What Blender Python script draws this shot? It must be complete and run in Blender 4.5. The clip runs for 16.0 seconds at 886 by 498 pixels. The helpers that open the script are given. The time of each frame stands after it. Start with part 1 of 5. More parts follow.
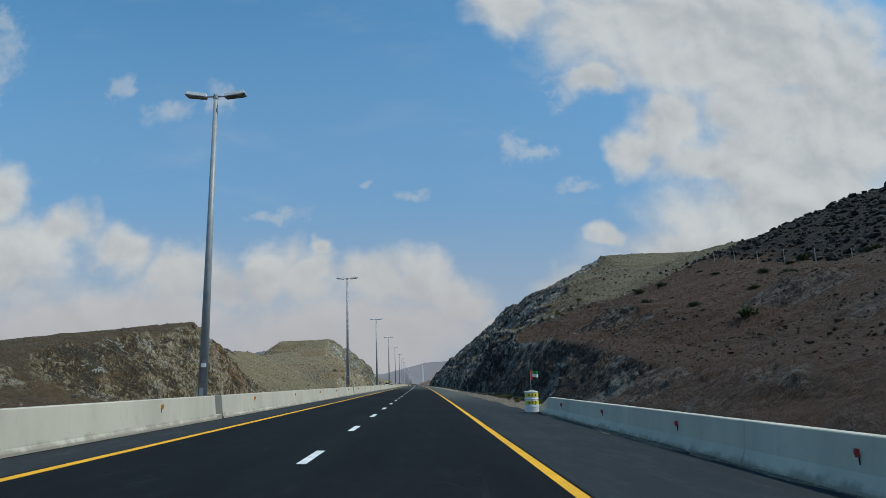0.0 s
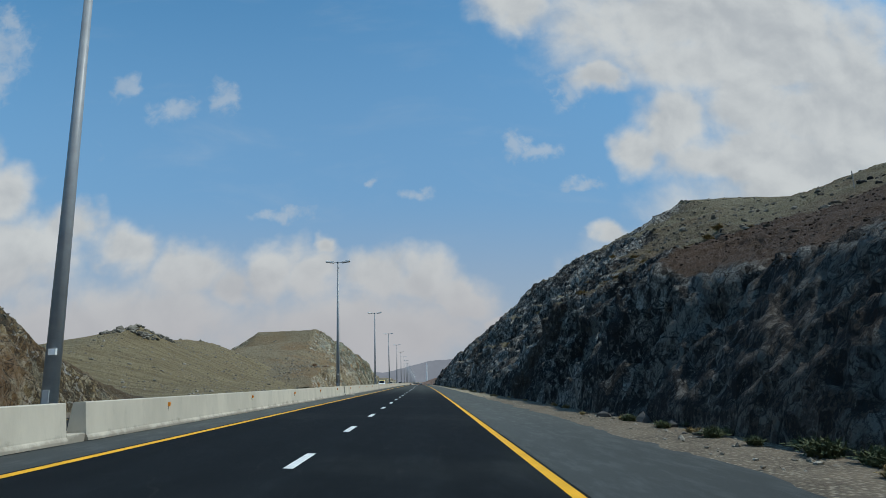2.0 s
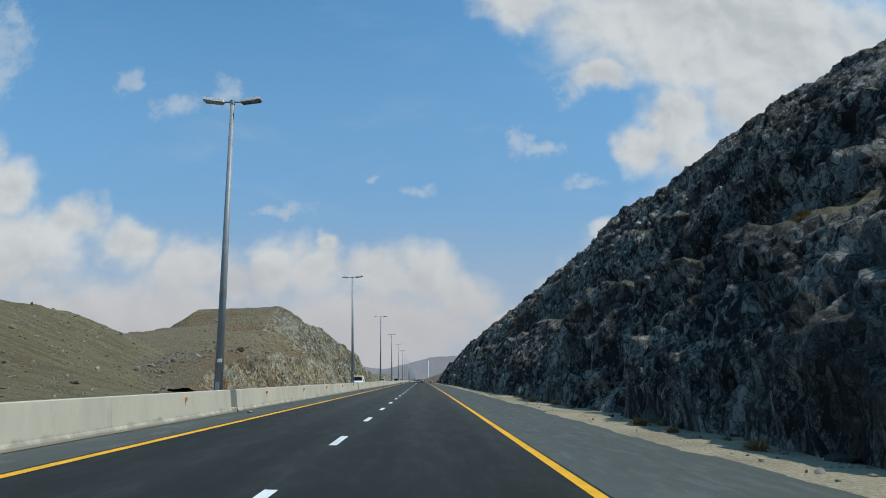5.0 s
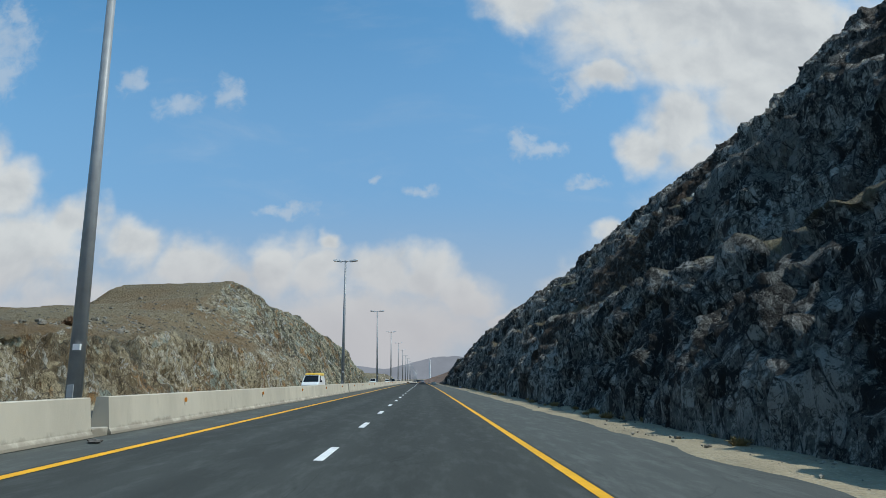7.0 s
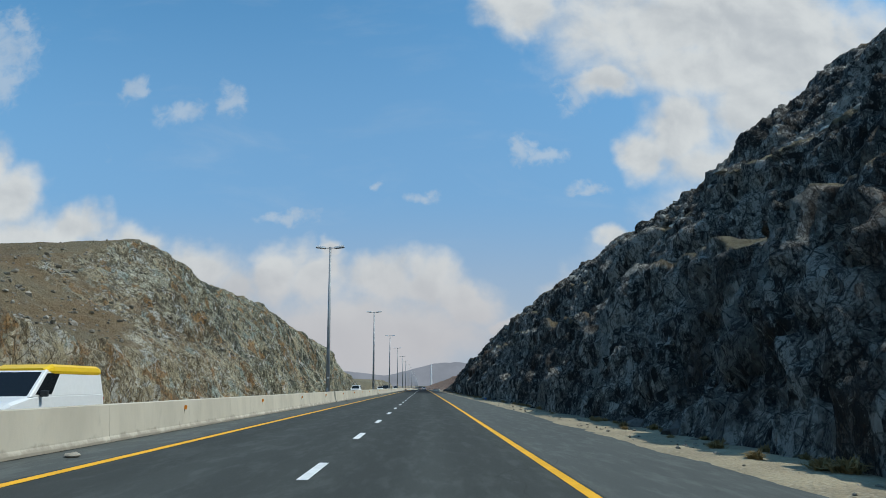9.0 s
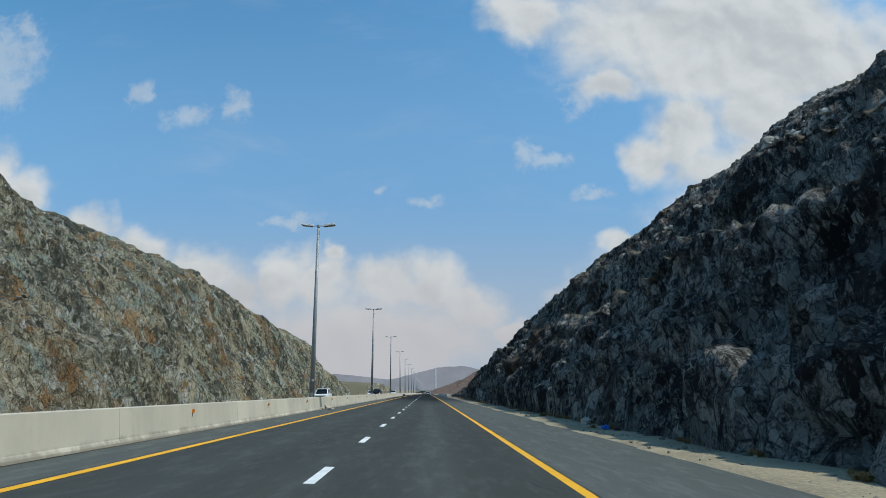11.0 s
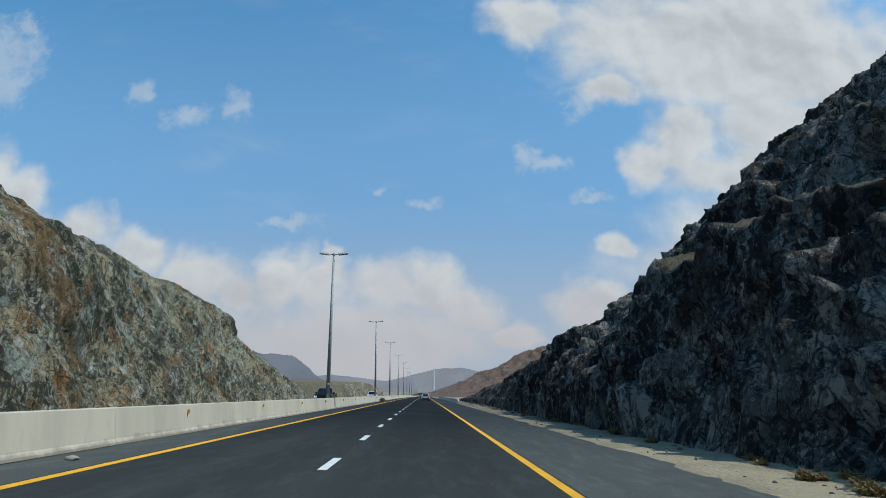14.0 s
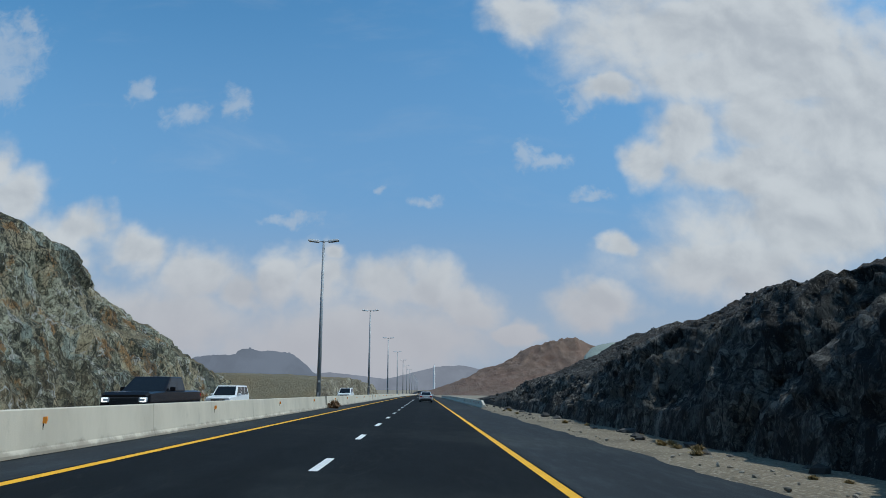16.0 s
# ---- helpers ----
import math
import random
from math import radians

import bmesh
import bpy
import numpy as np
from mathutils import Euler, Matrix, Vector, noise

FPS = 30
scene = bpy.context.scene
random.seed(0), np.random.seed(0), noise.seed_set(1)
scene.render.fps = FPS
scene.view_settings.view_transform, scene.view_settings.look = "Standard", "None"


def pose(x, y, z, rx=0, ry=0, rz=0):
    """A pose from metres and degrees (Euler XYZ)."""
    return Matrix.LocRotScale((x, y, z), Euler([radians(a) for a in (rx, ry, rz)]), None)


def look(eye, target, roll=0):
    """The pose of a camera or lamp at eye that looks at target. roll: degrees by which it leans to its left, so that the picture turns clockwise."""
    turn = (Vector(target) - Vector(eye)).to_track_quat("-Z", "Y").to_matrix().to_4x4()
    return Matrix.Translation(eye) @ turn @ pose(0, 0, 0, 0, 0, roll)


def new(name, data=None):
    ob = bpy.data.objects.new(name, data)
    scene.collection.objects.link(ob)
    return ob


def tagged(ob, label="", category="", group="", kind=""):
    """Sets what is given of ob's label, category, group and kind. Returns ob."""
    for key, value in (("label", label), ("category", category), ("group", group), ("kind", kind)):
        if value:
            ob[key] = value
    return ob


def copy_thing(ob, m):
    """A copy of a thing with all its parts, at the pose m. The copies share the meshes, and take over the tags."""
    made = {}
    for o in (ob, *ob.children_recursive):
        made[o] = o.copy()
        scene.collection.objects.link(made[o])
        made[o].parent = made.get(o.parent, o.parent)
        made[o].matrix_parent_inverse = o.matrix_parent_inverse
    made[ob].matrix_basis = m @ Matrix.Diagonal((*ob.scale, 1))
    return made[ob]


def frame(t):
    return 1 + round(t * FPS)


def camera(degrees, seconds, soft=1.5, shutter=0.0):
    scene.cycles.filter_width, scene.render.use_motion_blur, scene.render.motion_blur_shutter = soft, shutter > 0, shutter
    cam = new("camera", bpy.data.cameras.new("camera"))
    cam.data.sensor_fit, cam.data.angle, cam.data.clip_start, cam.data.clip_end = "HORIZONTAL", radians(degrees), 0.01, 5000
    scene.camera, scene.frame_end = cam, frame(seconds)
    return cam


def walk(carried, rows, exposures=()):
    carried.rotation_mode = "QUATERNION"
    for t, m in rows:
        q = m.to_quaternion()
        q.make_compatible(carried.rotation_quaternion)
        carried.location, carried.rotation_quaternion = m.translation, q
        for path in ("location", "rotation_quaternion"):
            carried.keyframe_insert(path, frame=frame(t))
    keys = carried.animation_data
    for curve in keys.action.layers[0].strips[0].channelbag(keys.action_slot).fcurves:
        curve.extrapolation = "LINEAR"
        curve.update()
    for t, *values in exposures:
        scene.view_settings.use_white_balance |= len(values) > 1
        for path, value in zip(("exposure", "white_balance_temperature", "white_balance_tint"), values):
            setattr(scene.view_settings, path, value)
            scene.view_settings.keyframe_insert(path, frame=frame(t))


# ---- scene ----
cam = camera(72.67, 16.0, soft=0.6)
PATH = [
    (0.0, pose(0.037, 6.391, 1.345, 102.419, 0, -1.982) @ pose(0, 0, 0, 0, 0, -1.259)),
    (0.5, pose(0.078, 18.317, 1.341, 102.457, 0, -1.773) @ pose(0, 0, 0, 0, 0, -1.358)),
    (1.0, pose(0.083, 30.227, 1.336, 102.321, 0, -1.667) @ pose(0, 0, 0, 0, 0, -1.279)),
    (1.5, pose(0.050, 42.125, 1.330, 102.350, 0, -1.624) @ pose(0, 0, 0, 0, 0, -1.336)),
    (2.0, pose(0.011, 54.584, 1.323, 102.288, 0, -1.577) @ pose(0, 0, 0, 0, 0, -1.138)),
    (2.5, pose(-0.078, 66.018, 1.315, 102.290, 0, -1.650) @ pose(0, 0, 0, 0, 0, -1.012)),
    (3.0, pose(-0.167, 78.199, 1.305, 102.216, 0, -1.491) @ pose(0, 0, 0, 0, 0, -0.917)),
    (3.5, pose(-0.304, 90.347, 1.294, 102.236, 0, -1.531) @ pose(0, 0, 0, 0, 0, -0.876)),
    (4.0, pose(-0.439, 103.107, 1.282, 102.194, 0, -1.406) @ pose(0, 0, 0, 0, 0, -0.715)),
    (4.5, pose(-0.584, 114.799, 1.268, 102.130, 0, -1.421) @ pose(0, 0, 0, 0, 0, -0.657)),
    (5.0, pose(-0.734, 126.402, 1.251, 102.014, 0, -1.389) @ pose(0, 0, 0, 0, 0, -0.732)),
    (5.5, pose(-0.884, 138.492, 1.232, 101.893, 0, -1.324) @ pose(0, 0, 0, 0, 0, -0.761)),
    (6.0, pose(-1.033, 150.749, 1.211, 101.832, 0, -1.255) @ pose(0, 0, 0, 0, 0, -0.668)),
    (6.5, pose(-1.188, 163.251, 1.187, 101.893, 0, -1.226) @ pose(0, 0, 0, 0, 0, -0.535)),
    (7.0, pose(-1.321, 176.076, 1.159, 102.054, 0, -1.196) @ pose(0, 0, 0, 0, 0, -0.475)),
    (7.5, pose(-1.443, 187.711, 1.131, 102.563, 0, -1.102) @ pose(0, 0, 0, 0, 0, -0.334)),
    (8.0, pose(-1.592, 199.912, 1.101, 102.615, 0, -1.190) @ pose(0, 0, 0, 0, 0, -0.337)),
    (8.5, pose(-1.746, 211.706, 1.068, 102.707, 0, -1.193) @ pose(0, 0, 0, 0, 0, -0.370)),
    (9.0, pose(-1.893, 224.783, 1.032, 102.647, 0, -1.106) @ pose(0, 0, 0, 0, 0, -0.612)),
    (9.5, pose(-2.070, 236.987, 0.996, 102.345, 0, -1.099) @ pose(0, 0, 0, 0, 0, -0.859)),
    (10.0, pose(-2.242, 249.050, 0.959, 102.478, 0, -0.935) @ pose(0, 0, 0, 0, 0, -0.821)),
    (10.5, pose(-2.416, 261.104, 0.919, 102.785, 0, -0.781) @ pose(0, 0, 0, 0, 0, -0.646)),
    (11.0, pose(-2.599, 273.280, 0.878, 103.044, 0, -0.715) @ pose(0, 0, 0, 0, 0, -0.432)),
    (11.5, pose(-2.797, 285.710, 0.834, 103.006, 0, -0.895) @ pose(0, 0, 0, 0, 0, -0.274)),
    (12.0, pose(-2.983, 298.527, 0.785, 103.061, 0, -0.909) @ pose(0, 0, 0, 0, 0, -0.211)),
    (12.5, pose(-3.147, 310.803, 0.736, 103.148, 0, -0.851) @ pose(0, 0, 0, 0, 0, -0.164)),
    (13.0, pose(-3.324, 322.660, 0.687, 103.111, 0, -0.867) @ pose(0, 0, 0, 0, 0, -0.073)),
    (13.5, pose(-3.487, 333.984, 0.639, 103.162, 0, -0.874) @ pose(0, 0, 0, 0, 0, -0.075)),
    (14.0, pose(-3.669, 346.539, 0.583, 103.245, 0, -0.835) @ pose(0, 0, 0, 0, 0, 0.086)),
    (14.5, pose(-3.854, 358.213, 0.530, 103.177, 0, -0.827) @ pose(0, 0, 0, 0, 0, -0.023)),
    (15.0, pose(-4.021, 370.178, 0.472, 103.162, 0, -0.819) @ pose(0, 0, 0, 0, 0, -0.007)),
    (15.5, pose(-4.198, 382.313, 0.412, 103.153, 0, -0.993) @ pose(0, 0, 0, 0, 0, 0.053)),
    (16.0, pose(-4.352, 394.453, 0.350, 103.067, 0, -0.816) @ pose(0, 0, 0, 0, 0, 0.106)),
]
walk(cam, PATH, exposures=[(0, -0.40, 6250, 4), (3.5, -0.32, 6250, 4), (6.5, -0.20, 6250, 4), (13.0, -0.20, 6200, 4), (16.0, -0.38, 5950, 4)])

# ---- world and sun ----
SUN_AZ, SUN_EL = 103.0, 55.0   # degrees clockwise from the road's direction; height


class Nodes:
    """Small helper for node trees."""
    def __init__(self, tree):
        self.t = tree
        tree.nodes.clear()

    def link(self, a, b):
        self.t.links.new(a, b)

    def val(self, sock, v):
        if isinstance(v, bpy.types.NodeSocket):
            self.t.links.new(v, sock)
        elif isinstance(v, (tuple, list)) and sock.type == "RGBA" and len(v) == 3:
            sock.default_value = (*v, 1.0)
        else:
            sock.default_value = v

    def math(self, op, a, b=0.0, c=0.0, clamp=False):
        n = self.t.nodes.new("ShaderNodeMath")
        n.operation, n.use_clamp = op, clamp
        for i, v in enumerate((a, b, c)):
            self.val(n.inputs[i], v)
        return n.outputs[0]

    def vec(self, op, a, b=(0, 0, 0)):
        n = self.t.nodes.new("ShaderNodeVectorMath")
        n.operation = op
        self.val(n.inputs[0], a)
        self.val(n.inputs[1], b)
        return n.outputs["Value"] if op in ("LENGTH", "DOT_PRODUCT") else n.outputs["Vector"]

    def step(self, v, lo, hi, a=0.0, b=1.0):
        n = self.t.nodes.new("ShaderNodeMapRange")
        n.interpolation_type = "SMOOTHSTEP"
        for i, w in enumerate((v, lo, hi, a, b)):
            self.val(n.inputs[i], w)
        return n.outputs[0]

    def mix(self, f, a, b, blend="MIX"):
        n = self.t.nodes.new("ShaderNodeMix")
        n.data_type, n.blend_type = "RGBA", blend
        self.val(n.inputs[0], f)
        self.val(n.inputs[6], a)
        self.val(n.inputs[7], b)
        return n.outputs[2]

    def noise(self, vec, scale, detail=4.0, rough=0.55, dist=0.0):
        n = self.t.nodes.new("ShaderNodeTexNoise")
        self.val(n.inputs["Vector"], vec)
        n.inputs["Scale"].default_value, n.inputs["Detail"].default_value = scale, detail
        n.inputs["Roughness"].default_value, n.inputs["Distortion"].default_value = rough, dist
        return n.outputs["Fac"]

    def voronoi(self, vec, scale, feature="F1", out="Distance"):
        n = self.t.nodes.new("ShaderNodeTexVoronoi")
        n.feature = feature
        self.val(n.inputs["Vector"], vec)
        n.inputs["Scale"].default_value = scale
        return n.outputs[out]

    def mapping(self, vec, rot=(0, 0, 0), scale=(1, 1, 1)):
        n = self.t.nodes.new("ShaderNodeMapping")
        self.val(n.inputs["Vector"], vec)
        n.inputs["Rotation"].default_value = [radians(a) for a in rot]
        n.inputs["Scale"].default_value = scale
        return n.outputs[0]


# clouds: centre and half sizes, as tangents across and above the road's direction
CLOUD_BANKS = [(0.517, 0.663, 0.344, 0.124), (0.322, 0.548, 0.061, 0.036), (0.173, 0.677, 0.084, 0.065), (0.616, 0.536, 0.233, 0.056), (0.440, 0.443, 0.080, 0.075),
               (0.381, 0.404, 0.054, 0.051), (0.555, 0.369, 0.147, 0.057), (0.694, 0.448, 0.119, 0.092), (0.630, 0.272, 0.230, 0.085), (0.507, 0.203, 0.217, 0.058),
               (0.315, 0.235, 0.042, 0.028), (0.517, 0.559, 0.153, 0.068), (0.600, 0.470, 0.150, 0.090), (0.640, 0.620, 0.280, 0.150), (0.780, 0.470, 0.180, 0.180), (0.680, 0.360, 0.200, 0.110), (-0.809, 0.377, 0.071, 0.064), (-0.730, 0.325, 0.075, 0.064), (-0.594, 0.273, 0.054, 0.046),
               (-0.668, 0.243, 0.108, 0.070), (-0.738, 0.194, 0.136, 0.108), (-0.514, 0.218, 0.058, 0.044), (-0.409, 0.184, 0.091, 0.047), (-0.316, 0.160, 0.057, 0.038),
               (-0.255, 0.184, 0.056, 0.050), (-0.178, 0.218, 0.029, 0.024), (-0.178, 0.174, 0.057, 0.048), (-0.092, 0.169, 0.071, 0.046), (-0.011, 0.164, 0.071, 0.048),
               (0.055, 0.131, 0.061, 0.045), (0.129, 0.098, 0.051, 0.026), (-0.505, 0.098, 0.312, 0.080), (-0.109, 0.080, 0.243, 0.074), (0.270, 0.131, 0.080, 0.042),
               (-0.857, 0.253, 0.118, 0.161)]
SMALL_CLOUDS = [(0.258, 0.509, 0.035, 0.042), (0.163, 0.409, 0.022, 0.026), (0.200, 0.388, 0.036, 0.016), (-0.021, 0.315, 0.026, 0.013), (0.407, 0.490, 0.020, 0.016),
                (-0.530, 0.520, 0.027, 0.027), (-0.442, 0.474, 0.045, 0.026), (-0.360, 0.498, 0.022, 0.036), (-0.243, 0.278, 0.061, 0.012), (-0.790, 0.600, 0.085, 0.085),
                (-0.756, 0.664, 0.024, 0.031), (-0.775, 0.530, 0.045, 0.045), (0.287, 0.328, 0.044, 0.013), (-0.095, 0.339, 0.016, 0.010)]


def make_world():
    world = bpy.data.worlds.new("sky")
    scene.world = world
    world.use_nodes = True
    k = Nodes(world.node_tree)
    tree = world.node_tree
    out, bg = tree.nodes.new("ShaderNodeOutputWorld"), tree.nodes.new("ShaderNodeBackground")
    sky = tree.nodes.new("ShaderNodeTexSky")
    sky.sky_type, sky.sun_disc = "NISHITA", False
    sky.sun_elevation, sky.sun_rotation = radians(SUN_EL), radians(SUN_AZ)
    sky.air_density, sky.dust_density, sky.ozone_density = 1.0, 0.6, 2.5
    way = tree.nodes.new("ShaderNodeTexCoord").outputs["Generated"]
    sep = tree.nodes.new("ShaderNodeSeparateXYZ")
    k.link(way, sep.inputs[0])
    x, y, z = sep.outputs
    ahead = k.math("MAXIMUM", k.math("ABSOLUTE", y), 0.08)
    u, v = k.math("DIVIDE", x, ahead), k.math("DIVIDE", z, ahead)
    comb = tree.nodes.new("ShaderNodeCombineXYZ")
    k.link(u, comb.inputs[0])
    k.link(v, comb.inputs[1])
    uv = comb.outputs[0]

    bend, curl = tree.nodes.new("ShaderNodeTexNoise"), tree.nodes.new("ShaderNodeTexNoise")
    for n, scale in ((bend, 5.0), (curl, 17.0)):
        k.link(uv, n.inputs["Vector"])
        n.inputs["Scale"].default_value, n.inputs["Detail"].default_value, n.inputs["Roughness"].default_value = scale, 4.0, 0.55
    warped = k.vec("ADD", uv, k.vec("MULTIPLY", k.vec("SUBTRACT", bend.outputs["Color"], (0.5, 0.5, 0.5)), (0.17, 0.11, 0)))
    warped = k.vec("ADD", warped, k.vec("MULTIPLY", k.vec("SUBTRACT", curl.outputs["Color"], (0.5, 0.5, 0.5)), (0.055, 0.045, 0)))
    gentle = k.vec("ADD", uv, k.vec("MULTIPLY", k.vec("SUBTRACT", curl.outputs["Color"], (0.5, 0.5, 0.5)), (0.10, 0.07, 0)))

    def spread(clouds, soft, where):
        field = None
        for cu, cv, a, b in clouds:
            d = k.vec("LENGTH", k.vec("MULTIPLY", k.vec("SUBTRACT", where, (cu, cv, 0)), (1 / a, 1 / b, 0)))
            e = k.math("MULTIPLY", k.math("SUBTRACT", 1.0, d), 1.6)
            field = e if field is None else k.math("SMOOTH_MAX", field, e, soft)
        return k.math("MAXIMUM", field, -0.9)

    puff, lit_puff = k.noise(uv, 8.0, 6.0, 0.52, 0.25), k.noise(k.vec("ADD", uv, (0.016, 0.022, 0)), 8.0, 6.0, 0.52, 0.25)
    fine = k.noise(uv, 26.0, 6.0, 0.6, 0.4)
    wisp = k.noise(k.mapping(uv, (0, 0, 8), (0.8, 2.2, 1)), 4.0, 6.0, 0.6, 0.4)
    rag = k.math("ADD", k.math("MULTIPLY", k.math("SUBTRACT", puff, 0.5), 1.7), k.math("MULTIPLY", k.math("SUBTRACT", fine, 0.5), 0.55))
    dens = k.math("ADD", spread(CLOUD_BANKS, 0.3, warped), rag)
    cover = k.math("MULTIPLY", k.step(k.math("ADD", dens, k.math("MULTIPLY", k.math("SUBTRACT", wisp, 0.5), 0.5)), -0.50, 0.85), 0.95)
    faint = k.math("ADD", spread(SMALL_CLOUDS, 0.1, gentle), k.math("ADD", k.math("MULTIPLY", rag, 1.2), k.math("MULTIPLY", k.math("SUBTRACT", k.noise(uv, 48.0, 5.0, 0.6, 0.6), 0.5), 2.2)))
    cover = k.math("MAXIMUM", cover, k.step(faint, -0.35, 1.45, 0.0, 0.42))
    cover = k.math("MAXIMUM", cover, k.step(wisp, 0.5, 0.9, 0.0, 0.22))
    relief = k.math("MULTIPLY", k.math("SUBTRACT", puff, lit_puff), 1.7)
    light = k.math("ADD", k.math("ADD", relief, 0.55), k.step(dens, 0.2, 1.6, 0.08, -0.08))
    cloud = k.mix(k.step(light, 0.15, 0.85), (0.60, 0.60, 0.62), (0.80, 0.785, 0.78))
    blue = k.mix(1.0, sky.outputs[0], (0.115, 0.190, 0.200), "MULTIPLY")
    hazed = k.mix(k.step(v, 0.85, 0.12, 0.0, 0.85), blue, (0.25, 0.42, 0.68))
    hazed = k.mix(k.step(v, 0.34, 0.02, 0.0, 0.85), hazed, (0.50, 0.53, 0.61))
    shaded = k.mix(k.step(v, 0.26, 0.05, 0.0, 0.85), cloud, (0.60, 0.56, 0.585))
    k.link(k.mix(cover, hazed, shaded), bg.inputs[0])
    bg.inputs[1].default_value = 1.0
    k.link(bg.outputs[0], out.inputs[0])


make_world()
sun = new("sun", bpy.data.lights.new("sun", "SUN"))
sun.data.energy, sun.data.angle, sun.data.color = 3.8, radians(0.6), (1.0, 0.95, 0.87)
sun.matrix_world = look((300 * math.sin(radians(SUN_AZ)) * math.cos(radians(SUN_EL)), 300 * math.cos(radians(SUN_AZ)) * math.cos(radians(SUN_EL)),
                         300 * math.sin(radians(SUN_EL))), (0, 0, 0))

# ---- the road's own coordinates: s along it, d to its right, z above it ----
K1, K2, FALL, DIP = 8.01559e-05, -4.00555e-05, 0.0457, -1.29155


def crown(s, d):
    """Height of the road surface: it falls outward from the median and dips gently ahead."""
    s = np.asarray(s, float)
    d = np.clip(np.asarray(d, float), -22.0, 9.0)
    far = np.clip(s, 0, 700)
    run = np.clip(s - 700, 0, 500)
    drop = DIP * far * far / 2e5 + DIP * 700 / 1e5 * (run - run * run / 1000)
    return drop + np.where(d > -7.3, -FALL * d, FALL * 7.3 + FALL * (d + 7.3))


def at(s, d, z=0.0, on_road=True):
    """World places of road coordinates (arrays or numbers)."""
    s, d, z = np.broadcast_arrays(np.asarray(s, float), np.asarray(d, float), np.asarray(z, float))
    b = np.clip(s, -200, 560)
    hd = K1 * b + K2 * b * b / 400
    x0 = -(K1 * b * b / 2 + K2 * b ** 3 / 1200) - np.tan(hd) * (s - b)
    up = z + crown(s, d) if on_road else z
    return np.stack([x0 + d * np.cos(hd), s + d * np.sin(hd), up], -1)


def spot(s, d, z=0.0, turn=0.0, on_road=True, lean=False):
    """A pose on the road: turn in degrees to the left of the road's direction."""
    b = min(max(s, -200), 560)
    p = at(s, d, z, on_road)
    fall = math.degrees(math.atan(DIP * min(max(s, 0), 700) / 1e5)) if lean else 0.0
    return pose(*[float(v) for v in p], fall, 0, math.degrees(K1 * b + K2 * b * b / 400) + turn)


# ---- noise on arrays ----
def hashed(ix, iy, iz, seed):
    with np.errstate(over="ignore"):
        h = ix.astype(np.uint32) * np.uint32(374761393) + iy.astype(np.uint32) * np.uint32(668265263) + iz.astype(np.uint32) * np.uint32(2246822519) + np.uint32(seed * 3266489917 % 4294967296)
        h = (h ^ (h >> np.uint32(13))) * np.uint32(1274126177)
        h = (h ^ (h >> np.uint32(16))) * np.uint32(2654435761)
        h = h ^ (h >> np.uint32(15))
    return h.astype(np.float64) / 4294967295.0


def vnoise(p, seed=0):
    i = np.floor(p).astype(np.int64)
    f = p - i
    f = f * f * f * (f * (f * 6 - 15) + 10)
    out = 0.0
    for a in (0, 1):
        wa = f[..., 0] if a else 1 - f[..., 0]
        for b in (0, 1):
            wb = f[..., 1] if b else 1 - f[..., 1]
            for c in (0, 1):
                wc = f[..., 2] if c else 1 - f[..., 2]
                out = out + wa * wb * wc * hashed(i[..., 0] + a, i[..., 1] + b, i[..., 2] + c, seed)
    return out * 2 - 1


def fbm(p, octaves=4, seed=0, gain=0.5):
    out, amp = 0.0, 1.0
    for o in range(octaves):
        out = out + amp * vnoise(p * 2.03 ** o + 17.3 * o, seed + o)
        amp *= gain
    return out


def ridged(p, octaves=3, seed=0):
    out, amp = 0.0, 1.0
    for o in range(octaves):
        out = out + amp * (1 - 2 * np.abs(vnoise(p * 2.1 ** o + 9.1 * o, seed + o)))
        amp *= 0.5
    return out


def blocks(p, seed=0):
    """Cells of broken rock: the height of the nearest cell's tilted face, and the distance to its border."""
    i = np.floor(p).astype(np.int64)
    best = np.full(p.shape[:-1], 9.0)
    second = best.copy()
    value = np.zeros(p.shape[:-1])
    for a in (-1, 0, 1):
        for b in (-1, 0, 1):
            for c in (-1, 0, 1):
                jx, jy, jz = i[..., 0] + a, i[..., 1] + b, i[..., 2] + c
                r1 = hashed(jx, jy, jz, seed)
                dx, dy, dz = jx + r1 - p[..., 0], jy + (r1 * 7.13) % 1.0 - p[..., 1], jz + (r1 * 31.7) % 1.0 - p[..., 2]
                dist = dx * dx + dy * dy + dz * dz
                face = (r1 * 91.3) % 1.0 - 0.5 + 0.8 * ((r1 * 17.7) % 1.0 - 0.5) * dy + 0.8 * ((r1 * 53.1) % 1.0 - 0.5) * dz
                near = dist < best
                second = np.where(near, best, np.minimum(second, dist))
                value = np.where(near, face, value)
                best = np.where(near, dist, best)
    return value, np.sqrt(second) - np.sqrt(best)


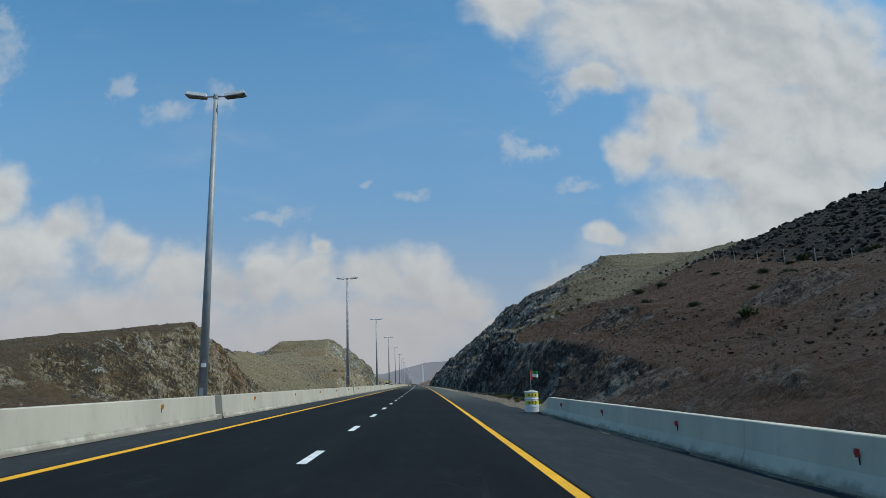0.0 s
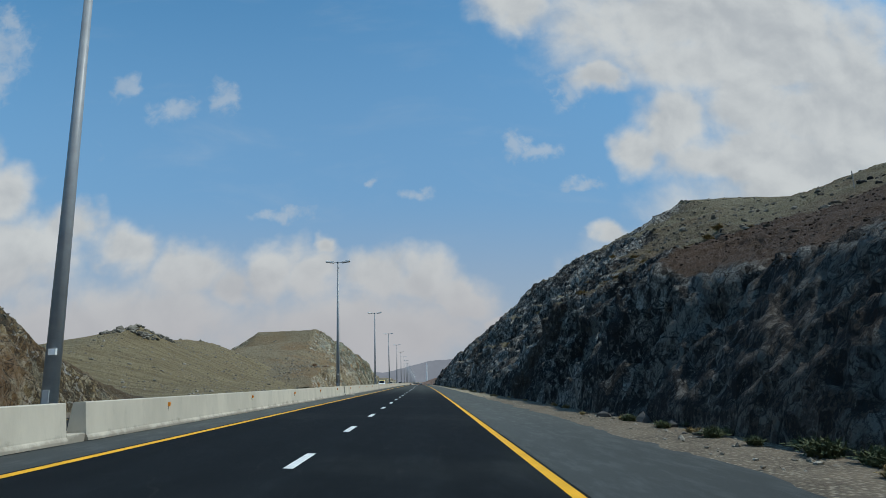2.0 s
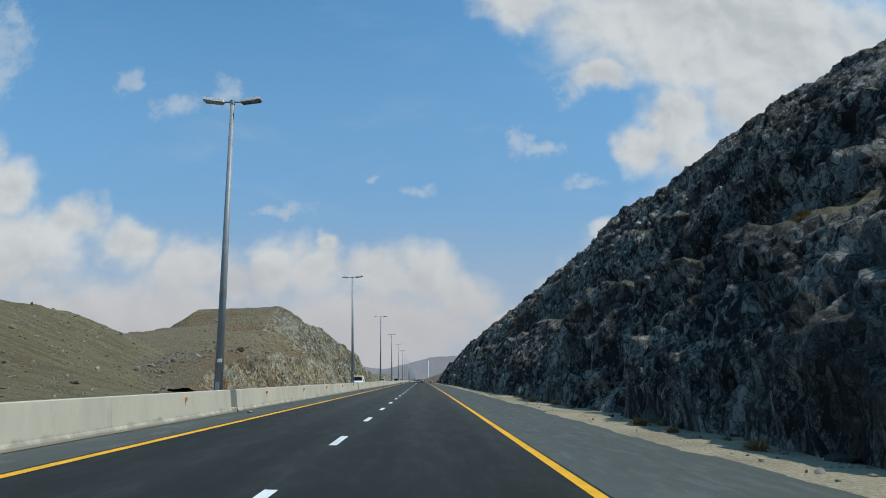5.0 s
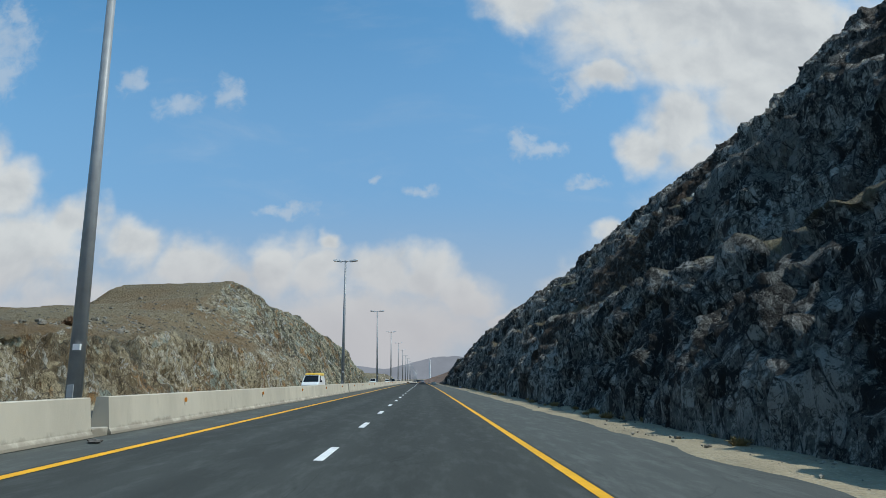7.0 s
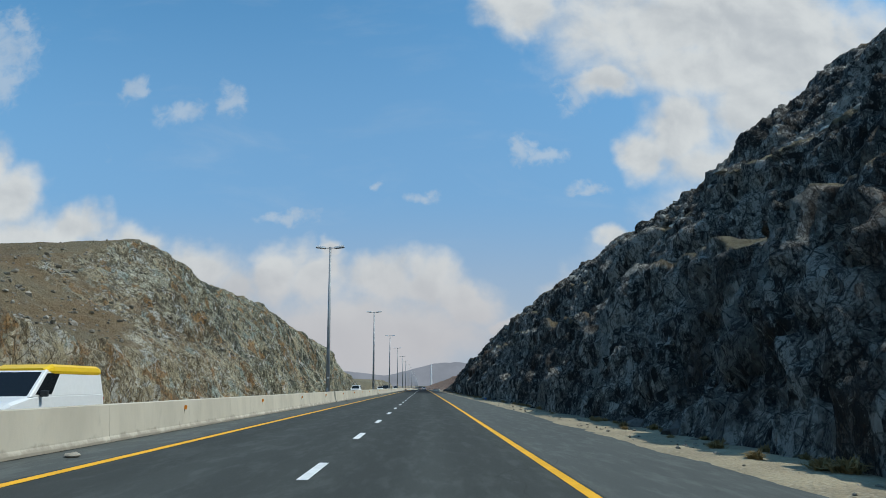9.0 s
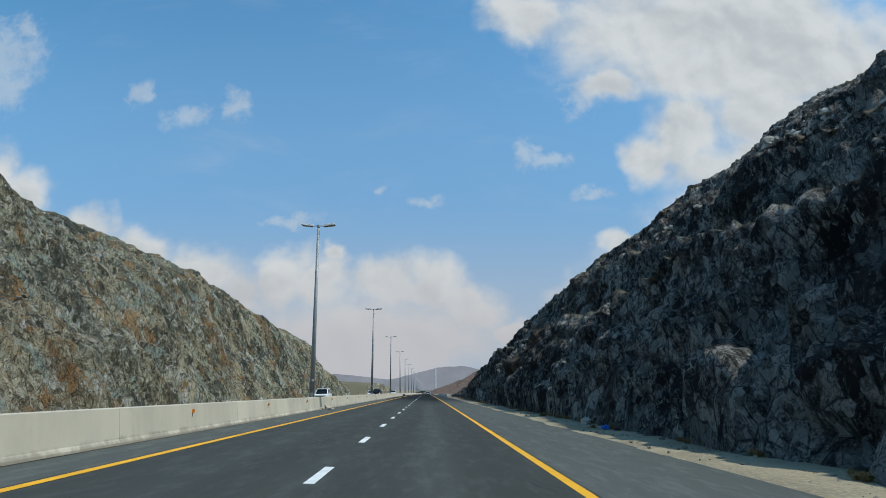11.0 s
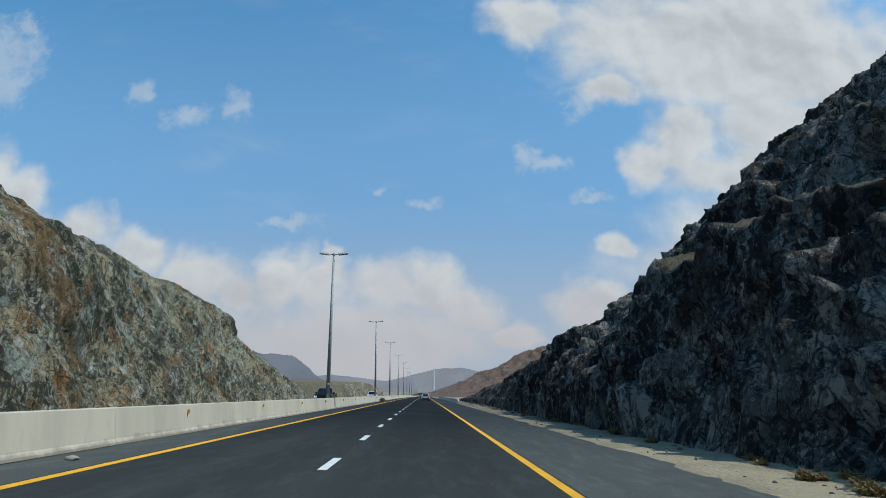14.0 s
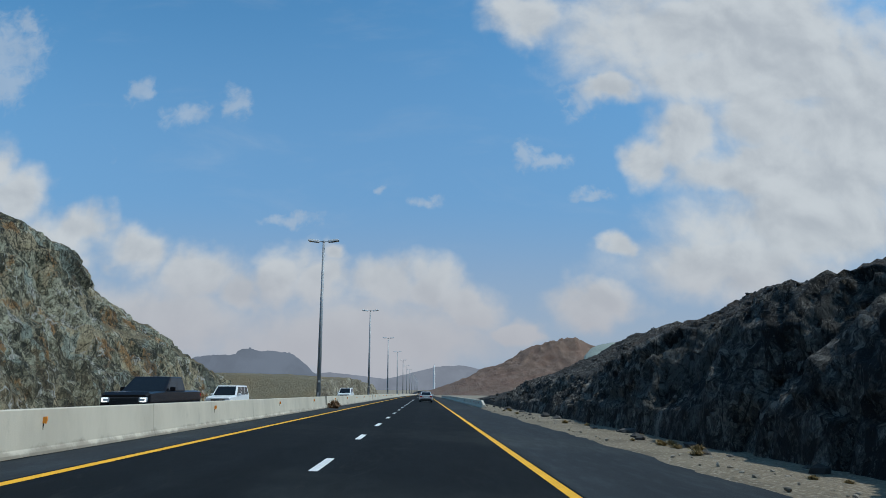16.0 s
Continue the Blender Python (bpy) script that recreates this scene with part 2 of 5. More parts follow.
# ---- materials ----
def material(name, rough=0.8, spec=0.3):
    m = bpy.data.materials.new(name)
    m.use_nodes = True
    k = Nodes(m.node_tree)
    out = m.node_tree.nodes.new("ShaderNodeOutputMaterial")
    k.b = m.node_tree.nodes.new("ShaderNodeBsdfPrincipled")
    k.b.inputs["Roughness"].default_value = rough
    k.b.inputs["Specular IOR Level"].default_value = spec
    k.link(k.b.outputs[0], out.inputs[0])
    k.pos = m.node_tree.nodes.new("ShaderNodeTexCoord").outputs["Object"]
    geo = m.node_tree.nodes.new("ShaderNodeNewGeometry")
    k.place, k.normal, k.island = geo.outputs["Position"], geo.outputs["Normal"], geo.outputs["Random Per Island"]
    return m, k


def bump(k, height, strength, distance):
    n = k.t.nodes.new("ShaderNodeBump")
    n.inputs["Strength"].default_value, n.inputs["Distance"].default_value = strength, distance
    k.link(height, n.inputs["Height"])
    k.link(n.outputs[0], k.b.inputs["Normal"])


def plain(name, colour, rough=0.6, spec=0.4, metal=0.0, wear=0.12, scale=6.0):
    """Paint, plastic or metal with slight blotches."""
    m, k = material(name, rough, spec)
    f = k.step(k.noise(k.pos, scale, 5.0, 0.6), 0.3, 0.75)
    k.link(k.mix(f, colour, tuple(c * (1 - wear) for c in colour)), k.b.inputs["Base Color"])
    k.b.inputs["Metallic"].default_value = metal
    return m


def noise_colour(k, vec, scale):
    n = k.t.nodes.new("ShaderNodeTexNoise")
    k.val(n.inputs["Vector"], vec)
    n.inputs["Scale"].default_value, n.inputs["Detail"].default_value = scale, 3.0
    return n.outputs["Color"]


def rock(name, dark, mid, light, rust, scree, flat=(0.42, 0.72), vein=0.5, rust_at=0.62, dip=(24, 0, 28), other=None, scree2=None, along=(60, 110), stone=0.5, upper=None, end_shade=None, stains=(), rill=0.0, patches=(), loose_along=None):
    """Blasted rock with streaky grain, cracks, stains and veins; loose scree where it lies flat. other, scree2: a second stone past the stretch along."""
    m, k = material(name, 0.82, 0.3)
    lay = k.mapping(k.place, dip, (1.25, 1.0, 0.62))
    cross = k.mapping(k.place, (-38, 12, 0), (0.9, 1.5, 0.55))
    sep = k.t.nodes.new("ShaderNodeSeparateXYZ")
    k.link(k.place, sep.inputs[0])
    far = k.step(k.math("ADD", sep.outputs[1], k.math("MULTIPLY", k.math("SUBTRACT", k.noise(k.place, 0.06, 4.0), 0.5), 60.0)), *along)
    if other:
        dark, mid, light, rust = (k.mix(far, a, b) for a, b in zip((dark, mid, light, rust), other))
    big = k.noise(lay, 0.10, 5.0, 0.6, 0.5)
    streak, chip, grit = k.noise(lay, 0.8, 11.0, 0.72, 0.5), k.noise(cross, 2.1, 10.0, 0.75, 0.6), k.noise(k.place, 7.5, 6.0, 0.75)
    tone = k.math("ADD", k.math("MULTIPLY", streak, 1.0), k.math("ADD", k.math("MULTIPLY", chip, 0.85), k.math("ADD", k.math("MULTIPLY", k.math("SUBTRACT", grit, 0.25), 0.9), k.math("MULTIPLY", big, 1.4))))
    bent = k.vec("ADD", lay, k.vec("MULTIPLY", k.vec("ADD", noise_colour(k, k.place, 1.3), (-0.5, -0.5, -0.5)), (0.16, 0.16, 0.16)))
    chunk, shard = k.voronoi(bent, 0.9, "F1", "Color"), k.voronoi(bent, 3.4, "F1", "Color")
    tone = k.math("ADD", tone, k.math("ADD", k.math("MULTIPLY", k.math("SUBTRACT", chunk, 0.5), 0.32), k.math("MULTIPLY", k.math("SUBTRACT", shard, 0.5), 0.50)))
    c = k.mix(k.step(tone, 1.72, 1.84), dark, mid)
    c = k.mix(k.step(tone, 1.90, 2.06, 0.0, 0.95), c, light)
    fleck = k.noise(cross, 3.4, 8.0, 0.8, 0.8)
    c = k.mix(k.step(fleck, 0.565, 0.62, 0.0, 0.75), c, k.mix(1.0, light, (1.25, 1.25, 1.25), "MULTIPLY"))
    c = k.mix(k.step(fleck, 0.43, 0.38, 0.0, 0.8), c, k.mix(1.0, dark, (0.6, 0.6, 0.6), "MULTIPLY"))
    c = k.mix(k.step(k.math("ADD", k.noise(lay, 0.06, 7.0, 0.65, 0.6), k.math("MULTIPLY", k.math("SUBTRACT", chip, 0.5), 0.25)), rust_at, rust_at + 0.16, 0.0, 0.85), c, rust)
    for n, (size, level, tint, amount) in enumerate(patches):
        spread = k.math("ADD", k.noise(k.vec("ADD", lay, (31.0 * n, 0, 0)), size, 7.0, 0.68, 0.3), k.math("MULTIPLY", k.math("SUBTRACT", shard, 0.5), 0.06))
        c = k.mix(k.step(spread, level, level + 0.06, 0.0, amount), c, k.mix(k.step(grit, 0.35, 0.7), tint, tuple(v * 0.6 for v in tint)))
    for y0, half, tint in stains:
        off = k.math("ABSOLUTE", k.math("ADD", k.math("SUBTRACT", sep.outputs[1], y0), k.math("MULTIPLY", k.math("SUBTRACT", k.noise(k.place, 0.22, 6.0, 0.6), 0.5), 14.0)))
        c = k.mix(k.math("MULTIPLY", k.step(off, half, half * 0.3), k.step(chip, 0.3, 0.55, 0.25, 0.9)), c, tint)
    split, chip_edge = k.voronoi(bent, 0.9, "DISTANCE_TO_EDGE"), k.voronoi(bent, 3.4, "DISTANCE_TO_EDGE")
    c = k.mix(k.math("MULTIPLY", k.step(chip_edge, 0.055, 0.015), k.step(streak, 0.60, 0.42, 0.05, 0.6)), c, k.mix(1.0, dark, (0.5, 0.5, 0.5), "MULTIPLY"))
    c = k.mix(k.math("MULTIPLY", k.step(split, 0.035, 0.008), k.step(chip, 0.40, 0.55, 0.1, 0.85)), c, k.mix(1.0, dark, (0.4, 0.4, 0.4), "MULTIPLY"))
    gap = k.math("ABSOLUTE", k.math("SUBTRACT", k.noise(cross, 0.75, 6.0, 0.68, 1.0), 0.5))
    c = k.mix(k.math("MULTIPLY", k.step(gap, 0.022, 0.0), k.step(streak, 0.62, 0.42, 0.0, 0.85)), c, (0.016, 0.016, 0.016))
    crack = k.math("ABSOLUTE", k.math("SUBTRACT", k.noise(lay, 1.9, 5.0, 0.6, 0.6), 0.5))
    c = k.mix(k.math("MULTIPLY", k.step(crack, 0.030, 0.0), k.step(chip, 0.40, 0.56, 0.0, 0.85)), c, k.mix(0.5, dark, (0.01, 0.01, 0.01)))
    line = k.math("ABSOLUTE", k.math("SUBTRACT", k.noise(lay, 0.13, 5.0, 0.52, 0.25), 0.5))
    c = k.mix(k.math("MULTIPLY", k.step(line, 0.007, 0.0), k.step(chip, 0.42, 0.58, 0.0, vein)), c, (0.60, 0.58, 0.53))
    # shade over the cutting's end, multiplied into the rock's colour
    if end_shade:
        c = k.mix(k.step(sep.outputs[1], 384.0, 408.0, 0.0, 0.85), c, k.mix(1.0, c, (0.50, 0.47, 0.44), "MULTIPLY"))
    slope = k.t.nodes.new("ShaderNodeAttribute")
    slope.attribute_name = "lie"
    lie = k.math("ADD", slope.outputs["Fac"], k.math("MULTIPLY", k.math("SUBTRACT", k.noise(k.place, 0.35, 7.0, 0.65), 0.5), 0.7))
    if scree2:
        past = far
        if loose_along:
            past = k.step(k.math("ADD", sep.outputs[1], k.math("MULTIPLY", k.math("SUBTRACT", k.noise(k.place, 0.09, 5.0), 0.5), 34.0)), *loose_along)
        scree = k.mix(past, scree, scree2)
    # dark rubble at that end, the same shade put into its tone
    if end_shade:
        scree = k.mix(k.step(sep.outputs[1], *end_shade[0]), scree, end_shade[1])
    loose = k.mix(k.step(grit, 0.50, 0.74, 0.0, stone), scree, light)
    loose = k.mix(k.step(k.noise(k.place, 3.1, 8.0, 0.75), 0.50, 0.68, 0.0, 0.8), loose, dark)
    loose = k.mix(k.step(k.noise(k.place, 0.06, 7.0, 0.65), 0.42, 0.66, 0.0, 0.55), loose, rust)
    if rill:
        run = k.noise(k.mapping(k.place, (0, 0, 24), (0.12, 1.0, 0.12)), 0.8, 6.0, 0.6, 0.4)
        loose = k.mix(k.step(run, 0.42, 0.62, 0.0, rill), loose, k.mix(1.0, loose, (0.62, 0.58, 0.52), "MULTIPLY"))
    if upper:
        black = k.mix(k.step(grit, 0.45, 0.75), (0.006, 0.0057, 0.0054), upper[1])
        loose = k.mix(k.step(k.math("ADD", sep.outputs[0], k.math("MULTIPLY", k.math("SUBTRACT", k.noise(k.place, 0.2, 5.0), 0.5), 9.0)), *upper[0], 0.0, 0.9), loose, k.mix(k.step(sep.outputs[1], 98.0, 110.0), black, loose))
    k.link(k.mix(k.step(lie, *flat), c, loose), k.b.inputs["Base Color"])
    height = k.math("ADD", k.math("MULTIPLY", streak, 1.0), k.math("ADD", k.math("MULTIPLY", chip, 0.8), k.math("ADD", k.math("MULTIPLY", grit, 0.22), k.math("MULTIPLY", shard, 0.42))))
    bump(k, k.math("ADD", k.math("ADD", height, k.step(gap, 0.0, 0.03, -0.15, 0.0)), k.step(crack, 0.0, 0.04, -0.12, 0.0)), 1.0, 0.5)
    return m


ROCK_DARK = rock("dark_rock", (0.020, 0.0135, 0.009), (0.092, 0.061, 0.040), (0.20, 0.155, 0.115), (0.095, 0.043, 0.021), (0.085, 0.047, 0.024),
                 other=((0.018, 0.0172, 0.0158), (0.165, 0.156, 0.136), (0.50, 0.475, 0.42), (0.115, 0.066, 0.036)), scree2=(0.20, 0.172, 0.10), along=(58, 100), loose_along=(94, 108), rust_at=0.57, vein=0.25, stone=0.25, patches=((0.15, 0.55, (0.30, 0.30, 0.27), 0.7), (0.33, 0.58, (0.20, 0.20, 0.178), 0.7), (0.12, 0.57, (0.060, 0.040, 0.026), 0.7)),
                 upper=((41.0, 45.0), (0.021, 0.020, 0.019)), end_shade=((376.0, 396.0), (0.050, 0.046, 0.041)),
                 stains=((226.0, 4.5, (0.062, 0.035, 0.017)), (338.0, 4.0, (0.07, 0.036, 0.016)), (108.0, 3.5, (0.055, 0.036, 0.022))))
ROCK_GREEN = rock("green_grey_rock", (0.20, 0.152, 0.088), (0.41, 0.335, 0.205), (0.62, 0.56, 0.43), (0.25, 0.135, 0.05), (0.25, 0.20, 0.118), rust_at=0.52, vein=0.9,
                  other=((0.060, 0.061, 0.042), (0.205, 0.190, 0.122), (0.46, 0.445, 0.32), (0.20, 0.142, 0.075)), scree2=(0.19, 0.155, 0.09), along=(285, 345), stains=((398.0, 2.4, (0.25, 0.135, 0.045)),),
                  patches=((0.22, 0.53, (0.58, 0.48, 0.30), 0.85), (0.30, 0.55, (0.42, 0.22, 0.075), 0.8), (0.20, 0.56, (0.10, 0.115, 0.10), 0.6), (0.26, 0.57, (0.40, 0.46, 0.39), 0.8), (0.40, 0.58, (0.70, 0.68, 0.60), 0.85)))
ROCK_CREAM = rock("ochre_rock", (0.09, 0.063, 0.032), (0.28, 0.205, 0.10), (0.48, 0.42, 0.30), (0.20, 0.105, 0.042), (0.115, 0.084, 0.045), rust_at=0.52, stone=0.3, vein=0.9,
                  patches=((0.25, 0.56, (0.47, 0.41, 0.28), 0.75), (0.34, 0.58, (0.25, 0.14, 0.05), 0.75), (0.28, 0.57, (0.08, 0.08, 0.055), 0.8), (0.5, 0.63, (0.52, 0.53, 0.46), 0.7)))
ROCK_PALE = rock("pale_cream_rock", (0.16, 0.13, 0.085), (0.30, 0.25, 0.165), (0.48, 0.43, 0.32), (0.26, 0.18, 0.09), (0.22, 0.185, 0.115), vein=0.3)
SPOIL = rock("spoil", (0.19, 0.155, 0.085), (0.29, 0.24, 0.135), (0.38, 0.32, 0.205), (0.25, 0.19, 0.10), (0.315, 0.252, 0.135), flat=(0.0, 0.25), vein=0.0, stone=0.35, rill=0.7)
RED_HILL = rock("red_brown_rock", (0.085, 0.055, 0.042), (0.16, 0.105, 0.078), (0.23, 0.165, 0.125), (0.18, 0.10, 0.068), (0.19, 0.125, 0.09), flat=(-0.6, -0.2), vein=0.0)


def asphalt(name, tone, fresh_shaded, patch, tracks=0.0, ends=(95.0, 185.0, 392.0, 332.0)):
    """Asphalt; the second tone, at both ends of the stretch, is newer surfacing with cloud shade put in."""
    m, k = material(name, 0.88, 0.06)
    sep = k.t.nodes.new("ShaderNodeSeparateXYZ")
    k.link(k.place, sep.inputs[0])
    y = sep.outputs[1]
    mid_run = k.math("MULTIPLY", k.step(y, ends[0], ends[1]), k.step(y, ends[2], ends[3]))
    p = k.mapping(k.place, (0, 0, 0), (1, 0.05, 1))
    c = k.mix(mid_run, fresh_shaded, tone)
    c = k.mix(k.step(k.noise(p, 0.9, 5.0, 0.55), 0.35, 0.7, 0.0, 0.5), c, k.mix(mid_run, tuple(v * 0.75 for v in fresh_shaded), tuple(v * 0.8 for v in tone)))
    c = k.mix(k.step(k.noise(k.place, 0.12, 6.0, 0.6), 0.5, 0.75, 0.0, 0.3), c, patch)
    # polished wheel tracks and the duller strips between them
    side = k.t.nodes.new("ShaderNodeAttribute")
    side.attribute_name = "across"
    wave = k.math("SINE", k.math("MULTIPLY", k.math("SUBTRACT", side.outputs["Fac"], 1.25), math.tau / 1.85))
    fade = k.step(k.noise(p, 0.35, 4.0, 0.55), 0.3, 0.7)
    c = k.mix(k.math("MULTIPLY", k.step(wave, -0.6, 0.9), k.math("MULTIPLY", fade, tracks)), c, k.mix(1.0, c, (1.45, 1.45, 1.45), "MULTIPLY"))
    seam = k.math("ABSOLUTE", k.math("SUBTRACT", k.noise(k.mapping(k.place, (0, 0, 0), (1, 0.3, 1)), 0.45, 4.0, 0.5, 0.8), 0.5))
    c = k.mix(k.step(seam, 0.004, 0.0, 0.0, 0.35), c, tuple(v * 0.5 for v in tone))
    mottle = k.noise(k.mapping(k.place, (0, 0, 0), (1, 0.22, 1)), 3.2, 7.0, 0.7)
    c = k.mix(k.step(mottle, 0.46, 0.66), c, k.mix(1.0, c, (1.3, 1.3, 1.3), "MULTIPLY"))
    grain = k.noise(k.place, 60.0, 3.0, 0.7)
    c = k.mix(k.step(grain, 0.5, 0.8, 0.0, 0.3), c, k.mix(1.0, c, (2.0, 2.0, 2.0), "MULTIPLY"))
    k.link(c, k.b.inputs["Base Color"])
    bump(k, grain, 0.4, 0.008)
    return m


ROAD = asphalt("lane_asphalt", (0.054, 0.058, 0.054), (0.0085, 0.0105, 0.0120), (0.042, 0.046, 0.043), 0.6)
SHOULDER = asphalt("shoulder_asphalt", (0.092, 0.098, 0.092), (0.030, 0.035, 0.039), (0.070, 0.076, 0.072), 0.0, (40.0, 90.0, 395.0, 345.0))


def dirt(name, a, b, c3, shaded_earth=None):
    """The optional colour: browner soil before the cutting begins and past its end, cloud shade put into it."""
    m, k = material(name, 0.92, 0.15)
    f = k.step(k.noise(k.place, 0.5, 6.0, 0.62), 0.35, 0.68)
    c = k.mix(f, a, b)
    if shaded_earth:
        sep = k.t.nodes.new("ShaderNodeSeparateXYZ")
        k.link(k.place, sep.inputs[0])
        along = k.math("ADD", sep.outputs[1], k.math("MULTIPLY", k.math("SUBTRACT", k.noise(k.place, 0.12, 5.0), 0.5), 60.0))
        c = k.mix(k.math("MAXIMUM", k.step(along, 150.0, 90.0, 0.0, 0.9), k.step(along, 355.0, 400.0, 0.0, 0.7)), c, k.mix(f, shaded_earth, tuple(v * 0.65 for v in shaded_earth)))
    st = k.voronoi(k.place, 9.0)
    c = k.mix(k.step(st, 0.12, 0.5, 0.55, 0.0), c, c3)
    c = k.mix(k.step(k.noise(k.place, 14.0, 4.0, 0.7), 0.5, 0.72, 0.0, 0.6), c, tuple(v * 0.5 for v in a))
    k.link(c, k.b.inputs["Base Color"])
    bump(k, k.math("ADD", st, k.noise(k.place, 14.0, 4.0, 0.7)), 0.7, 0.05)
    return m


DIRT = dirt("dusty_gravel", (0.37, 0.31, 0.205), (0.26, 0.215, 0.145), (0.42, 0.37, 0.28), (0.135, 0.108, 0.082))
DESERT = dirt("desert_ground", (0.27, 0.23, 0.17), (0.21, 0.175, 0.13), (0.33, 0.29, 0.23))


def concrete(name, tone):
    m, k = material(name, 0.85, 0.25)
    p = k.mapping(k.place, (0, 0, 0), (1, 1, 0.35))
    c = k.mix(k.step(k.noise(p, 0.7, 7.0, 0.62), 0.35, 0.7), tone, tuple(v * 0.8 for v in tone))
    c = k.mix(k.step(k.noise(p, 3.5, 6.0, 0.65), 0.55, 0.8, 0.0, 0.45), c, tuple(v * 0.55 for v in tone))
    rnd = k.t.nodes.new("ShaderNodeObjectInfo").outputs["Random"]
    c = k.mix(k.math("MULTIPLY", rnd, 0.22), c, tuple(v * 0.6 for v in tone))
    fine = k.noise(k.place, 30.0, 4.0, 0.7)
    # road dirt splashed along the foot
    sep = k.t.nodes.new("ShaderNodeSeparateXYZ")
    k.link(k.pos, sep.inputs[0])
    foot = k.math("ADD", sep.outputs[2], k.math("MULTIPLY", k.noise(k.place, 1.8, 6.0, 0.65), 0.5))
    c = k.mix(k.step(foot, 0.42, 0.28, 0.0, 0.6), c, (0.17, 0.145, 0.11))
    k.link(c, k.b.inputs["Base Color"])
    bump(k, fine, 0.35, 0.01)
    return m


CONCRETE = concrete("barrier_concrete", (0.58, 0.53, 0.43))
STEEL = plain("galvanised_steel", (0.33, 0.345, 0.355), 0.5, 0.5, 0.1, 0.2, 3.0)
LAMP_GREY = plain("lamp_housing_grey", (0.62, 0.63, 0.63), 0.5, 0.4)
LAMP_DARK = plain("lamp_lens_dark", (0.22, 0.23, 0.24), 0.2, 0.5)
YELLOW = plain("road_paint_yellow", (0.84, 0.43, 0.018), 0.65, 0.2, 0.0, 0.2, 1.7)
WHITE = plain("road_paint_white", (0.78, 0.78, 0.76), 0.65, 0.3, 0.0, 0.25, 2.5)
ORANGE = plain("reflector_orange", (0.80, 0.28, 0.02), 0.35, 0.5)
RED = plain("reflector_red", (0.42, 0.035, 0.03), 0.35, 0.5)
STICKER = plain("white_sticker", (0.75, 0.75, 0.75), 0.5)
RUBBER = plain("black_rubber", (0.02, 0.02, 0.021), 0.8, 0.2)


# ---- building helpers ----
def mesh_of(name, verts, faces, mat, smooth=False):
    me = bpy.data.meshes.new(name)
    me.from_pydata(verts, [], faces)
    me.materials.append(mat)
    if smooth:
        me.polygons.foreach_set("use_smooth", [True] * len(me.polygons))
    me.update()
    return me


def part(name, bm, mat, parent=None, label="", smooth=False):
    me = bpy.data.meshes.new(name)
    bm.normal_update()
    bm.to_mesh(me)
    bm.free()
    me.materials.append(mat)
    if smooth:
        me.polygons.foreach_set("use_smooth", [True] * len(me.polygons))
    ob = new(name, me)
    if parent is not None:
        ob.parent = parent
    return tagged(ob, label)


def grid(name, pts, mat, smooth=False):
    """A sheet from an array of places (rows, columns, 3)."""
    r, c = pts.shape[:2]
    me = bpy.data.meshes.new(name)
    i = np.arange(r * c).reshape(r, c)
    q = np.stack([i[:-1, :-1], i[:-1, 1:], i[1:, 1:], i[1:, :-1]], -1).reshape(-1, 4)
    me.vertices.add(r * c)
    me.vertices.foreach_set("co", pts.reshape(-1).astype(np.float32))
    me.loops.add(q.size)
    me.loops.foreach_set("vertex_index", q.reshape(-1).astype(np.int32))
    me.polygons.add(len(q))
    me.polygons.foreach_set("loop_start", np.arange(0, q.size, 4, dtype=np.int32))
    if smooth:
        me.polygons.foreach_set("use_smooth", np.ones(len(q), bool))
    me.materials.append(mat)
    me.update(calc_edges=True)
    return new(name, me)


def box(bm, x0, x1, y0, y1, z0, z1, bevel=0.0):
    g = bmesh.ops.create_cube(bm, size=1.0, matrix=Matrix.Translation(((x0 + x1) / 2, (y0 + y1) / 2, (z0 + z1) / 2)) @ Matrix.Diagonal((x1 - x0, y1 - y0, z1 - z0, 1)))
    if bevel:
        es = list({e for v in g["verts"] for e in v.link_edges})
        bmesh.ops.bevel(bm, geom=es, offset=bevel, segments=2, affect="EDGES", profile=0.5)


def tube(bm, z0, z1, r0, r1, n=12, m=None):
    h = z1 - z0
    bmesh.ops.create_cone(bm, cap_ends=True, segments=n, radius1=r0, radius2=r1, depth=h, matrix=(m or Matrix()) @ Matrix.Translation((0, 0, z0 + h / 2)))


def extrude(bm, outline, y0, y1):
    """A prism along y from an outline of (x, z)."""
    a = [bm.verts.new((x, y0, z)) for x, z in outline]
    b = [bm.verts.new((x, y1, z)) for x, z in outline]
    n = len(outline)
    bm.faces.new(a)
    bm.faces.new(b[::-1])
    for i in range(n):
        bm.faces.new((a[i], b[i], b[(i + 1) % n], a[(i + 1) % n])[::-1])
    bmesh.ops.recalc_face_normals(bm, faces=bm.faces)


# ---- ground and road ----
sv = np.concatenate([np.arange(-300, 0, 50), np.arange(0, 900, 25), np.arange(900, 4900, 200)])
dv = np.concatenate([[-3500, -1500, -600, -200, -60], [-26, -20.5, -7.3, 4.5, 9, 30], [60, 200, 600, 1500, 3500]])
S, D = np.meshgrid(sv, dv, indexing="ij")
tagged(grid("ground", at(S, D, -0.10), DESERT), "dry tan desert ground with loose stones", "ground", kind="structure")


